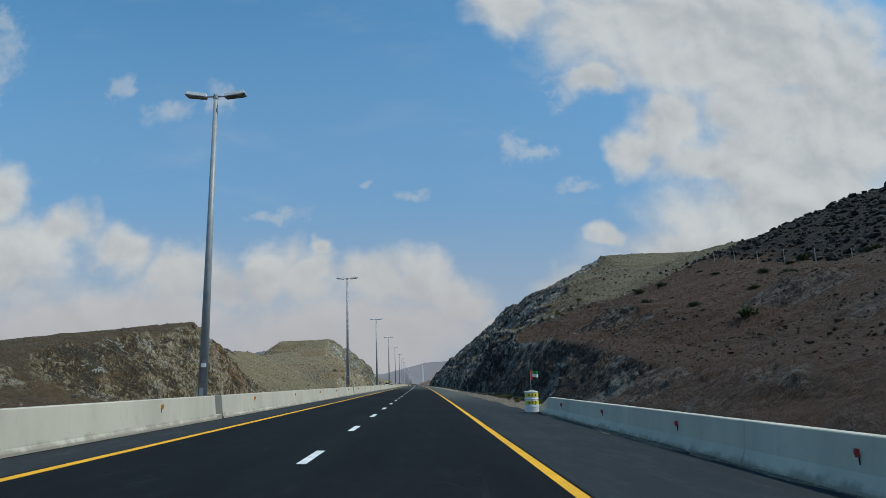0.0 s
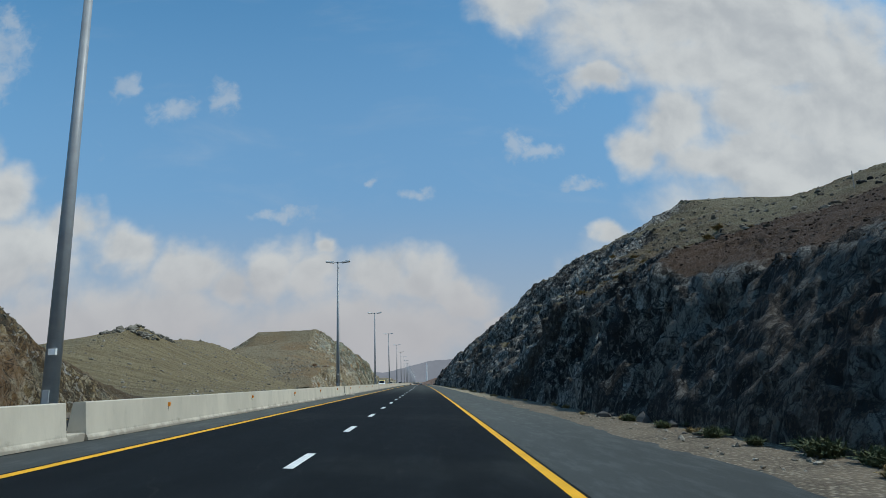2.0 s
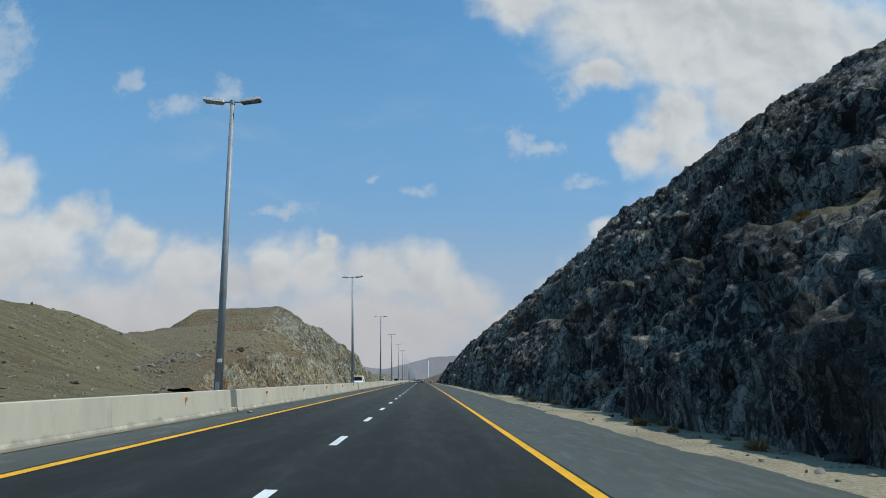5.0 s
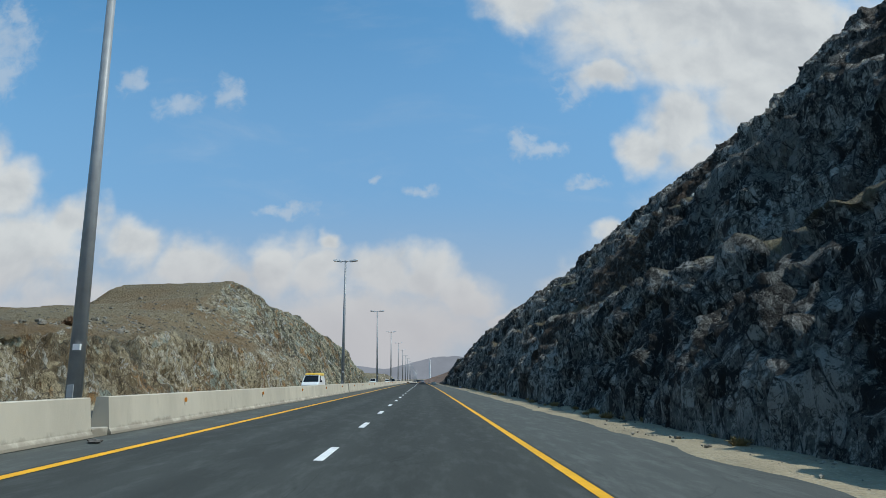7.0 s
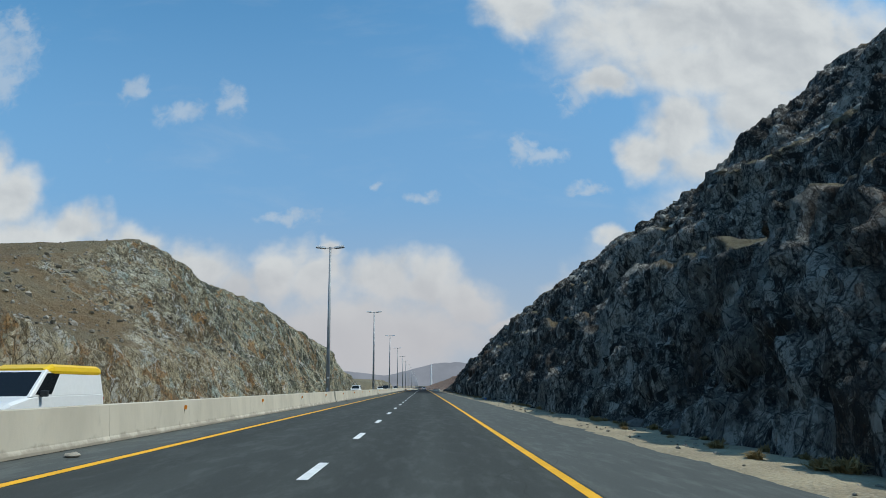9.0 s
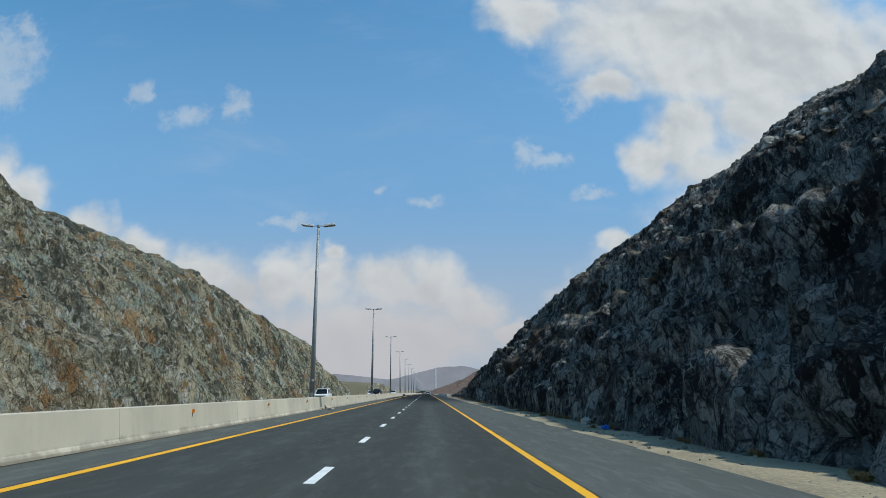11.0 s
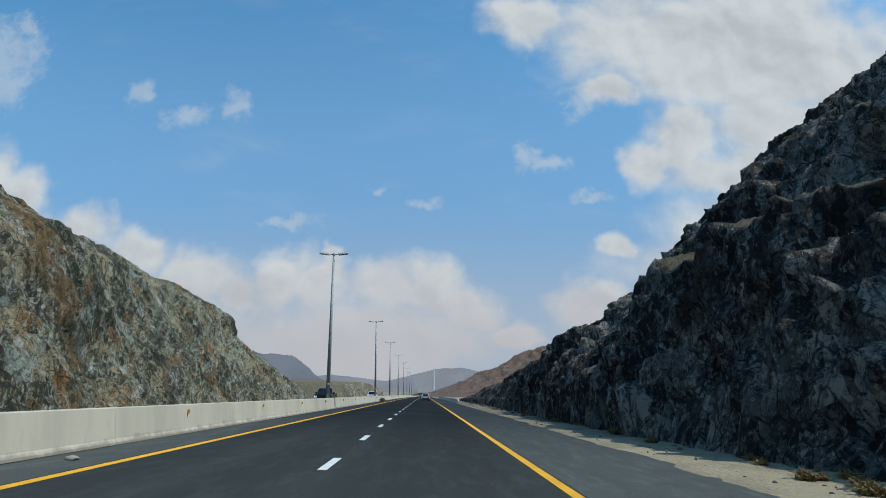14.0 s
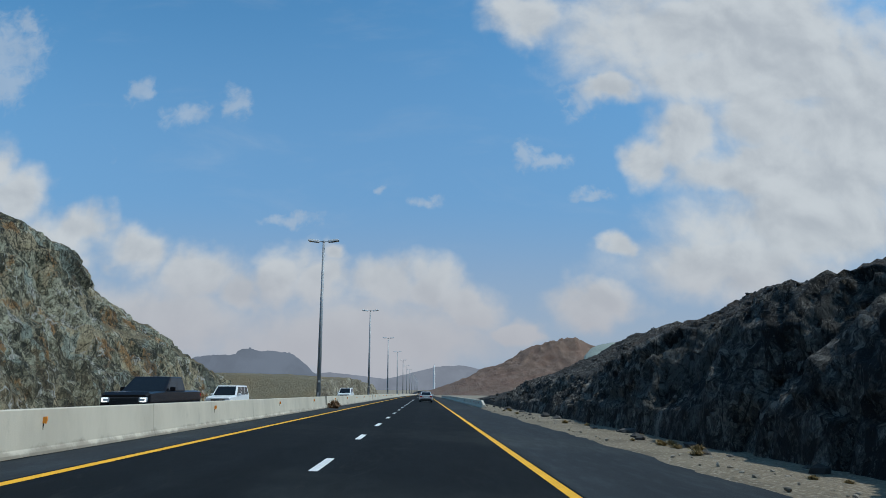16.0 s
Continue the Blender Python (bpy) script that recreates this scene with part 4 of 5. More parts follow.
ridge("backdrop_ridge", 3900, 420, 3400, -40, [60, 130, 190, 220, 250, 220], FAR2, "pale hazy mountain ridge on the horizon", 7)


# ---- median barrier, lamps ----
PROFILE = [(-0.28, 0.0), (0.28, 0.0), (0.275, 0.07), (0.17, 0.30), (0.115, 0.785), (0.10, 0.80), (-0.10, 0.80), (-0.115, 0.785), (-0.17, 0.30), (-0.275, 0.07)]


SLOPED = [(-0.25, 0.0), (0.25, 0.0), (0.245, 0.05), (0.20, 0.12), (0.125, 0.735), (0.11, 0.75), (-0.11, 0.75), (-0.125, 0.735), (-0.20, 0.12), (-0.245, 0.05)]


def barrier(length, reflector, side, profile=PROFILE):
    root = new("concrete_barrier")
    bm = bmesh.new()
    extrude(bm, profile, 0.005, length - 0.005)
    part("body", bm, CONCRETE, root)
    if reflector:
        bm = bmesh.new()
        x = side * 0.138
        y = length * 0.5
        box(bm, min(x, x + side * 0.03), max(x, x + side * 0.03), y - 0.006, y + 0.006, 0.40, 0.52)
        part("bracket", bm, RUBBER, root, "dark bracket")
        bm = bmesh.new()
        o = [(x + side * 0.012, 0.51), (x + side * 0.012, 0.61), (x + side * 0.07, 0.62), (x + side * 0.085, 0.57), (x + side * 0.07, 0.50)]
        extrude(bm, o, y - 0.012, y + 0.012)
        part("reflector", bm, reflector, root, "orange delineator" if reflector is ORANGE else "red delineator")
    return root


POLES = [-14.8, 27.1, 67.0, 107.3, 148.0, 188.7, 229.5, 270.1, 311.0, 351.6, 392.0, 436.4] + [473.8 + 40.71 * i for i in range(13)]
BARRIER_D = -6.88
first = None
for pa, pb in zip(POLES, POLES[1:]):
    s0, seg = pa + 0.34, (pb - pa - 0.68) / 5
    for i in range(5):
        m = spot(s0 + i * seg, BARRIER_D, lean=True)
        if first is None:
            first = barrier(8.16, ORANGE, 1, SLOPED)
            first.matrix_world = m
            tagged(first, "weathered pale concrete median barrier with an orange reflector", "barrier", "median barrier")
        else:
            copy_thing(first, m).scale = (1, seg / 8.16, 1)


def lamp_post():
    root = new("street_lamp")
    bm = bmesh.new()
    tube(bm, 0.0, 11.40, 0.155, 0.075, 12)
    part("pole", bm, STEEL, root, smooth=True)
    bm = bmesh.new()
    box(bm, -0.24, 0.24, -0.24, 0.24, 0.13, 0.16, 0.006)
    for a in (-1, 1):
        for b in (-1, 1):
            tube(bm, 0.16, 0.22, 0.018, 0.018, 6, Matrix.Translation((a * 0.19, b * 0.19, 0)))
    part("base_plate", bm, STEEL, root)
    bm = bmesh.new()
    box(bm, -0.065, 0.065, -0.158, -0.02, 0.55, 0.98, 0.004)
    part("access_door", bm, STEEL, root)
    bm = bmesh.new()
    box(bm, -0.03, 0.11, -0.148, -0.02, 1.66, 1.78)
    part("sticker", bm, STICKER, root, "small white sticker")
    bm = bmesh.new()
    box(bm, -0.34, 0.58, -0.31, 0.31, -0.05, 0.13, 0.02)
    part("plinth", bm, CONCRETE, root, "low concrete plinth")
    bm = bmesh.new()
    tube(bm, 11.35, 11.51, 0.09, 0.09, 12)
    part("cap", bm, STEEL, root)
    for side in (-1, 1):
        bm = bmesh.new()
        m = Matrix.Translation((0, 0, 11.45)) @ Euler((0, radians(90 * side), 0)).to_matrix().to_4x4()
        tube(bm, 0.05, 0.34, 0.035, 0.03, 8, m)
        part("arm", bm, STEEL, root)
        head = bmesh.new()
        tilt = Matrix.Translation((side * 0.30, 0, 11.45)) @ Euler((0, radians(-7 * side), 0)).to_matrix().to_4x4()
        g = bmesh.ops.create_cube(head, size=1.0, matrix=Matrix.Translation((side * 0.40, 0, 0.03)) @ Matrix.Diagonal((0.80, 0.34, 0.15, 1)))
        for v in g["verts"]:
            if v.co.z > 0.03:
                v.co.x = side * 0.40 + (v.co.x - side * 0.40) * 0.86
                v.co.y *= 0.72
            if v.co.x * side < 0.2:
                v.co.y *= 0.62
        bmesh.ops.bevel(head, geom=list(head.edges), offset=0.02, segments=2, affect="EDGES", profile=0.5)
        bmesh.ops.transform(head, matrix=tilt, verts=head.verts)
        part("lamp_head", head, LAMP_GREY, root, "pale grey lamp housing")
        lens = bmesh.new()
        box(lens, side * 0.40 - 0.34, side * 0.40 + 0.34, -0.145, 0.145, -0.075, -0.046, 0.008)
        bmesh.ops.transform(lens, matrix=tilt, verts=lens.verts)
        part("lens", lens, LAMP_DARK, root, "dark lamp glass")
    return root


LEAN = (-1.0, -1.1, -1.0, -0.8, -1.2, 0.0, -0.7, -0.1, 0.4, 0.0, -0.7, -0.3)   # degrees out of plumb
post = None
for n, s in enumerate(POLES[1:]):
    m = spot(s, -7.26) @ pose(0, 0, 0, 0, (LEAN[n] if n < len(LEAN) else -0.4), 0)
    if post is None:
        post = lamp_post()
        post.matrix_world = m
        tagged(post, "tall grey steel street lamp with two heads in the median", "street lamp", "median street lamps")
    else:
        copy_thing(post, m)

# barrier past the far edge of the opposite carriageway, and along the shoulder
row = barrier(6.0, None, 1)
row.matrix_world = spot(-25.3, -19.7)
tagged(row, "pale concrete barrier along the far carriageway edge", "barrier", "far edge barrier")
for i in range(1, 19):
    copy_thing(row, spot(-25.3 + 6.0 * i, -19.7, lean=True))

SHOULDER_D = 5.78 + 0.30
side_row = barrier(6.0, RED, -1)
side_row.matrix_world = spot(-24.2, SHOULDER_D)
tagged(side_row, "grey concrete shoulder barrier with a red reflector", "barrier", "shoulder barrier")
for i in range(1, 10):
    copy_thing(side_row, spot(-24.2 + 6.0 * i, SHOULDER_D))
for i in range(0, 26):
    copy_thing(side_row, spot(460.9 + 6.0 * i, SHOULDER_D, lean=True))


def end_block(s, flip):
    """The sloped end of a run of barrier."""
    root = new("barrier_end")
    bm = bmesh.new()
    a = [bm.verts.new((x, 0.0, z)) for x, z in PROFILE]
    b = [bm.verts.new((x * 0.95, 1.7, min(z, 0.30 + z * 0.1))) for x, z in PROFILE]
    n = len(PROFILE)
    bm.faces.new(a)
    bm.faces.new(b[::-1])
    for i in range(n):
        bm.faces.new((a[i], b[i], b[(i + 1) % n], a[(i + 1) % n]))
    bmesh.ops.recalc_face_normals(bm, faces=bm.faces)
    part("body", bm, CONCRETE, root)
    root.matrix_world = spot(s, SHOULDER_D, 0, 180 if flip else 0)
    return tagged(root, "sloped concrete end piece of the shoulder barrier", "barrier")


end_block(35.8, False)
end_block(460.9, True)

# ---- warning drum with a flag ----
PLASTIC = plain("white_plastic", (0.70, 0.71, 0.70), 0.45, 0.4)
SIGN_YELLOW = plain("sign_yellow", (0.72, 0.62, 0.05), 0.5)
BLACK = plain("black_print", (0.02, 0.02, 0.02), 0.6)
FLAG_RED = plain("flag_red", (0.60, 0.03, 0.02), 0.8, 0.1)
FLAG_GREEN = plain("flag_green", (0.03, 0.25, 0.08), 0.8, 0.1)
FLAG_WHITE = plain("flag_white", (0.70, 0.70, 0.68), 0.8, 0.1)


def drum():
    root = new("traffic_drum")
    bm = bmesh.new()
    rings = []
    for z, r in ((0, 0.30), (0.0, 0.345), (0.29, 0.342), (0.30, 0.358), (0.34, 0.358), (0.35, 0.335), (0.65, 0.333), (0.66, 0.348), (0.70, 0.348), (0.71, 0.326), (0.99, 0.323), (1.0, 0.338), (1.03, 0.335), (1.04, 0.32)):
        rings.append([bm.verts.new((r * math.cos(math.tau * i / 32), r * math.sin(math.tau * i / 32), z)) for i in range(32)])
    for a, b in zip(rings, rings[1:]):
        for i in range(32):
            bm.faces.new((a[i], a[(i + 1) % 32], b[(i + 1) % 32], b[i]))
    bm.faces.new(rings[0][::-1])
    bm.faces.new(rings[-1])
    part("drum", bm, PLASTIC, root)
    bm = bmesh.new()
    tube(bm, -0.0, 0.05, 0.42, 0.40, 24)
    part("base_ring", bm, RUBBER, root, "black rubber base")
    for z in (0.42, 0.78):
        bm = bmesh.new()
        r = 0.340
        for i in range(9):
            a0, a1 = radians(200 + i * 18), radians(218 + i * 18)
            q = [(r * math.cos(a0), r * math.sin(a0), z), (r * math.cos(a1), r * math.sin(a1), z), (r * math.cos(a1), r * math.sin(a1), z + 0.17), (r * math.cos(a0), r * math.sin(a0), z + 0.17)]
            bm.faces.new([bm.verts.new(v) for v in q])
        band_ob = part("sign_band", bm, SIGN_YELLOW, root, "yellow band with black chevrons")
        for c in (240, 268, 296):
            bm = bmesh.new()
            for zz in (0, 1):
                o = []
                for da, dz in ((-9, 0.02), (0, 0.02), (8, 0.085), (-1, 0.085)) if not zz else ((-1, 0.085), (8, 0.085), (0, 0.15), (-9, 0.15)):
                    a = radians(c + da)
                    o.append((0.346 * math.cos(a), 0.346 * math.sin(a), z + dz))
                bm.faces.new([bm.verts.new(v) for v in o])
            part("chevron", bm, BLACK, band_ob)
    bm = bmesh.new()
    for i in range(5):
        box(bm, -0.12 + 0.05 * i, -0.02 + 0.06 * i, -0.1 + 0.03 * i, 0.04 + 0.03 * i, 1.04, 1.08 + 0.015 * (i % 3), 0.01)
    part("ballast_stone", bm, CONCRETE, root)
    root.matrix_world = spot(36.9, 5.36)
    return tagged(root, "white plastic traffic drum with yellow chevron bands", "traffic drum")


drum()


def flag():
    root = new("flag")
    bm = bmesh.new()
    tube(bm, 0, 1.35, 0.014, 0.012, 8)
    part("flagpole", bm, STEEL, root)

    def cloth(name, x0, x1, z0, z1, mat):
        bm = bmesh.new()
        vs = []
        for i in range(9):
            x = x0 + (x1 - x0) * i / 8
            y = 0.05 * math.sin(x * 13) * (x / 0.5)
            vs.append([bm.verts.new((x, y + dy, z - 0.16 * x)) for dy in (0, 0.004) for z in (z0, z1)])
        for a, b in zip(vs, vs[1:]):
            bm.faces.new((a[0], b[0], b[1], a[1]))
            bm.faces.new((a[2], a[3], b[3], b[2]))
        part(name, bm, mat, root)

    cloth("red_stripe", 0.0, 0.13, 0.72, 1.32, FLAG_RED)
    cloth("green_stripe", 0.13, 0.5, 1.12, 1.32, FLAG_GREEN)
    cloth("white_stripe", 0.13, 0.5, 0.92, 1.12, FLAG_WHITE)
    cloth("black_stripe", 0.13, 0.5, 0.72, 0.92, BLACK)
    root.matrix_world = spot(36.9, 5.36, 1.04) @ Matrix.Scale(0.78, 4)
    return tagged(root, "small red, green, white and black flag on a thin stick", "flag")


flag()

# ---- vehicles ----
GLASS = plain("tinted_glass", (0.010, 0.012, 0.014), 0.08, 0.35, 0.0, 0.0)
WHITE_PAINT = plain("white_car_paint", (0.74, 0.74, 0.73), 0.28, 0.5, 0.0, 0.05)
SILVER_PAINT = plain("silver_car_paint", (0.52, 0.53, 0.54), 0.3, 0.5, 0.35, 0.05)
BLACK_PAINT = plain("black_car_paint", (0.008, 0.008, 0.010), 0.22, 0.3, 0.0, 0.0)
YELLOW_PAINT = plain("yellow_car_paint", (0.78, 0.50, 0.01), 0.35, 0.45, 0.0, 0.05)
DARK_TRIM = plain("dark_trim", (0.022, 0.023, 0.025), 0.5)
CHROME = plain("chrome", (0.6, 0.6, 0.62), 0.15, 0.5, 0.9, 0.05)
TAIL = plain("tail_light_red", (0.35, 0.01, 0.01), 0.2, 0.6)
RUNNING = bpy.data.materials.new("running_light_white")
RUNNING.use_nodes = True
rk = Nodes(RUNNING.node_tree)
rk_out, rk_e = RUNNING.node_tree.nodes.new("ShaderNodeOutputMaterial"), RUNNING.node_tree.nodes.new("ShaderNodeEmission")
rk_e.inputs[0].default_value, rk_e.inputs[1].default_value = (0.95, 0.97, 1.0, 1.0), 2.0
rk.link(rk_e.outputs[0], rk_out.inputs[0])
HEAD = plain("headlight_clear", (0.55, 0.57, 0.6), 0.1, 0.6, 0.2)


def quad_panel(bm, quad, u0, u1, v0, v1, out):
    """A thin raised panel on a flat four-cornered face (corners: low-left, low-right, high-right, high-left)."""
    a, b, c, d = (Vector(q) for q in quad)
    n = (b - a).cross(d - a).normalized()

    def p(u, v):
        return (a * (1 - u) + b * u) * (1 - v) + (d * (1 - u) + c * u) * v

    low = [p(u, v) - n * 0.01 for u, v in ((u0, v0), (u1, v0), (u1, v1), (u0, v1))]
    top = [p(u, v) + n * out for u, v in ((u0, v0), (u1, v0), (u1, v1), (u0, v1))]
    lo, hi = [bm.verts.new(v) for v in low], [bm.verts.new(v) for v in top]
    bm.faces.new(hi)
    for i in range(4):
        bm.faces.new((lo[i], lo[(i + 1) % 4], hi[(i + 1) % 4], hi[i]))


def loft(bm, stations):
    """Rounded box sections along y: (y, half width, bottom, waist, top)."""
    rings = []
    for y, w, z0, zm, z1 in stations:
        pts = [(-w * 0.86, z0), (w * 0.86, z0), (w * 0.98, z0 + 0.10), (w, zm), (w * 0.97, z1 - 0.07), (w * 0.86, z1), (-w * 0.86, z1), (-w * 0.97, z1 - 0.07), (-w, zm), (-w * 0.98, z0 + 0.10)]
        rings.append([bm.verts.new((x, y, z)) for x, z in pts])
    for a, b in zip(rings, rings[1:]):
        for i in range(10):
            bm.faces.new((a[i], a[(i + 1) % 10], b[(i + 1) % 10], b[i]))
    bm.faces.new(rings[0][::-1])
    bm.faces.new(rings[-1])
    bmesh.ops.recalc_face_normals(bm, faces=bm.faces)


def wheel(root, x, y, r, side):
    bm = bmesh.new()
    m = Matrix.Translation((x, y, r)) @ Euler((0, radians(90 * side), 0)).to_matrix().to_4x4()
    tube(bm, -0.13, 0.10, r, r, 24, m)
    es = [e for e in bm.edges if len(e.link_faces) == 2 and abs(e.calc_face_angle()) > 1.0]
    bmesh.ops.bevel(bm, geom=es, offset=0.03, segments=2, affect="EDGES")
    w = part("wheel", bm, RUBBER, root, "black tyre")
    bm = bmesh.new()
    tube(bm, 0.06, 0.115, r * 0.64, r * 0.60, 20, m)
    part("rim", bm, SILVER_PAINT, w, "grey alloy rim")
    bm = bmesh.new()
    tube(bm, -0.14, 0.085, r + 0.06, r + 0.06, 24, m)
    part("wheel_arch", bm, DARK_TRIM, root, "dark wheel arch")


def vehicle(name, size, stations, cabin, wheels, paint, label, roof_paint=None, bed=None):
    """cabin: belt height, roof height, y of the screen's foot and head, y of the rear head and foot, half width at belt and roof."""
    L, W, H = size
    root = new(name)
    bm = bmesh.new()
    loft(bm, stations)
    part("body", bm, paint, root, smooth=False)
    zb, zr, y0, y1, y2, y3, wb, wr = cabin
    c = {}
    for sx in (-1, 1):
        c[sx, "f0"], c[sx, "f1"], c[sx, "r1"], c[sx, "r0"] = Vector((sx * wb, y0, zb)), Vector((sx * wr, y1, zr)), Vector((sx * wr, y2, zr)), Vector((sx * wb, y3, zb))
    bm = bmesh.new()
    vs = {k: bm.verts.new(v) for k, v in c.items()}
    for f in (((1, "f0"), (-1, "f0"), (-1, "f1"), (1, "f1")), ((-1, "r0"), (1, "r0"), (1, "r1"), (-1, "r1")), ((-1, "f1"), (-1, "r1"), (1, "r1"), (1, "f1")),
              ((1, "f0"), (1, "f1"), (1, "r1"), (1, "r0")), ((-1, "f0"), (-1, "r0"), (-1, "r1"), (-1, "f1")), ((1, "f0"), (1, "r0"), (-1, "r0"), (-1, "f0"))):
        bm.faces.new([vs[k] for k in f])
    bmesh.ops.recalc_face_normals(bm, faces=bm.faces)
    bmesh.ops.bevel(bm, geom=list(bm.edges), offset=0.06, segments=3, affect="EDGES", profile=0.6)
    part("cabin", bm, paint, root)
    if roof_paint:
        bm = bmesh.new()
        loft(bm, [(y1 + 0.03, wr * 1.0, zr - 0.16, zr - 0.08, zr + 0.03), (y1 - 0.35, wr * 1.06, zr - 0.22, zr - 0.04, zr + 0.16), (y2 + 0.2, wr * 1.06, zr - 0.22, zr - 0.04, zr + 0.16), (y2 + 0.02, wr * 1.04, zr - 0.20, zr - 0.04, zr + 0.12)])
        part("roof", bm, roof_paint, root, "yellow painted roof")
    # glass
    for nm, quad, pan in (("windscreen", (c[1, "f0"], c[-1, "f0"], c[-1, "f1"], c[1, "f1"]), [(0.06, 0.94, 0.06, 0.90)]),
                          ("rear_window", (c[-1, "r0"], c[1, "r0"], c[1, "r1"], c[-1, "r1"]), [(0.08, 0.92, 0.14, 0.86)]),
                          ("side_window", (c[1, "r0"], c[1, "f0"], c[1, "f1"], c[1, "r1"]), None), ("side_window", (c[-1, "f0"], c[-1, "r0"], c[-1, "r1"], c[-1, "f1"]), None)):
        if pan is None:
            front_only = roof_paint is not None
            spans = [(0.76, 0.955)] if front_only else [(0.06, 0.30), (0.33, 0.62), (0.65, 0.93)] if bed is None else [(0.10, 0.45), (0.5, 0.92)]
            pan = [((a, b) if quad[0].x > 0 else (1 - b, 1 - a)) + (0.10, 0.86) for a, b in spans]
        if roof_paint and nm == "rear_window":
            continue
        for u0, u1, v0, v1 in pan:
            bm = bmesh.new()
            quad_panel(bm, quad, u0, u1, v0, v1, 0.006)
            part(nm, bm, GLASS, root, "dark tinted glass")
    yf, yr = stations[0][0], stations[-1][0]
    if yf < yr:
        yf, yr = yr, yf
    st = {s[0]: s for s in stations}
    w, z0, z1 = st[yf][1], st[yf][2], st[yf][4]
    bm = bmesh.new()
    box(bm, -w * 0.62, w * 0.62, yf - 0.04, yf + 0.02, z0 + (z1 - z0) * 0.45, z0 + (z1 - z0) * 0.86, 0.02)
    g = part("grille", bm, DARK_TRIM, root, "black grille")
    for i in range(3):
        bm = bmesh.new()
        zz = z0 + (z1 - z0) * (0.54 + 0.11 * i)
        box(bm, -w * 0.58, w * 0.58, yf + 0.01, yf + 0.03, zz, zz + 0.025)
        part("grille_bar", bm, CHROME if paint is not BLACK_PAINT else DARK_TRIM, g)
    bm = bmesh.new()
    box(bm, -w * 0.9, w * 0.9, yf - 0.05, yf + 0.05, z0, z0 + (z1 - z0) * 0.36, 0.03)
    part("front_bumper", bm, paint, root)
    bm = bmesh.new()
    box(bm, -0.26, 0.26, yf + 0.05, yf + 0.06, z0 + 0.12, z0 + 0.23)
    part("number_plate", bm, STICKER, root, "blank white plate")
    for sx in (-1, 1):
        bm = bmesh.new()
        box(bm, min(sx * w * 0.62, sx * w * 1.0), max(sx * w * 0.62, sx * w * 1.0), yf - 0.22, yf + 0.015, z0 + (z1 - z0) * 0.58, z0 + (z1 - z0) * 0.86, 0.03)
        part("headlight", bm, HEAD, root, "clear headlight")
        if bed:
            lamp = bmesh.new()
            za, zc = z0 + (z1 - z0) * 0.60, z0 + (z1 - z0) * 0.84
            xa, xb = sx * w * 0.70, sx * w * 0.96
            box(lamp, min(xb, xb - sx * 0.05), max(xb, xb - sx * 0.05), yf + 0.012, yf + 0.03, za, zc)
            box(lamp, min(xa, xb), max(xa, xb), yf + 0.012, yf + 0.03, za, za + 0.035)
            box(lamp, min(xa, xb), max(xa, xb), yf + 0.012, yf + 0.03, zc - 0.035, zc)
            part("running_light", lamp, RUNNING, root, "lit white running light")
        wr_, zr0, zr1 = st[yr][1], st[yr][2], st[yr][4]
        bm = bmesh.new()
        box(bm, min(sx * wr_ * 0.60, sx * wr_ * 0.99), max(sx * wr_ * 0.60, sx * wr_ * 0.99), yr - 0.015, yr + 0.12, zr0 + (zr1 - zr0) * 0.60, zr0 + (zr1 - zr0) * 0.86, 0.02)
        part("tail_light", bm, TAIL, root, "red tail light")
        bm = bmesh.new()
        x = sx * (wb + 0.12)
        box(bm, x - 0.11, x + 0.11, y0 - 0.52, y0 - 0.40, zb + 0.02, zb + 0.20, 0.03)
        part("wing_mirror", bm, paint if paint is not WHITE_PAINT or not roof_paint else DARK_TRIM, root)
        for y, r in wheels:
            wheel(root, sx * (W / 2 - 0.10), y, r, sx)
    bm = bmesh.new()
    box(bm, -st[yr][1] * 0.92, st[yr][1] * 0.92, yr - 0.05, yr + 0.08, st[yr][2], st[yr][2] + 0.26, 0.03)
    part("rear_bumper", bm, DARK_TRIM if name != "van" else paint, root)
    bm = bmesh.new()
    box(bm, -0.26, 0.26, yr - 0.03, yr, st[yr][2] + 0.36, st[yr][2] + 0.47)
    part("number_plate", bm, STICKER, root, "blank white plate")
    if bed:
        bm = bmesh.new()
        box(bm, -wb * 0.86, wb * 0.86, yr + 0.08, y3 - 0.08, zb - 0.08, zb + 0.012)
        part("load_bed", bm, DARK_TRIM, root, "black open load bed")
    return tagged(root, label, name.replace("_", " "))


CAR = [(2.35, 0.78, 0.24, 0.45, 0.62), (2.15, 0.88, 0.20, 0.50, 0.72), (1.3, 0.91, 0.19, 0.55, 0.86), (0.75, 0.92, 0.19, 0.58, 0.93), (-1.3, 0.92, 0.19, 0.60, 0.98), (-2.1, 0.90, 0.22, 0.62, 1.0), (-2.32, 0.86, 0.28, 0.62, 0.97)]
SUV = [(2.45, 0.86, 0.34, 0.62, 0.98), (2.30, 0.95, 0.30, 0.68, 1.06), (1.25, 0.98, 0.30, 0.72, 1.13), (0.9, 0.98, 0.30, 0.72, 1.14), (-2.2, 0.98, 0.32, 0.74, 1.16), (-2.42, 0.93, 0.36, 0.74, 1.12)]
PICKUP = [(2.85, 0.92, 0.42, 0.78, 1.14), (2.70, 1.0, 0.38, 0.84, 1.24), (1.35, 1.02, 0.38, 0.86, 1.30), (-2.5, 1.02, 0.42, 0.88, 1.30), (-2.90, 1.0, 0.46, 0.88, 1.28)]
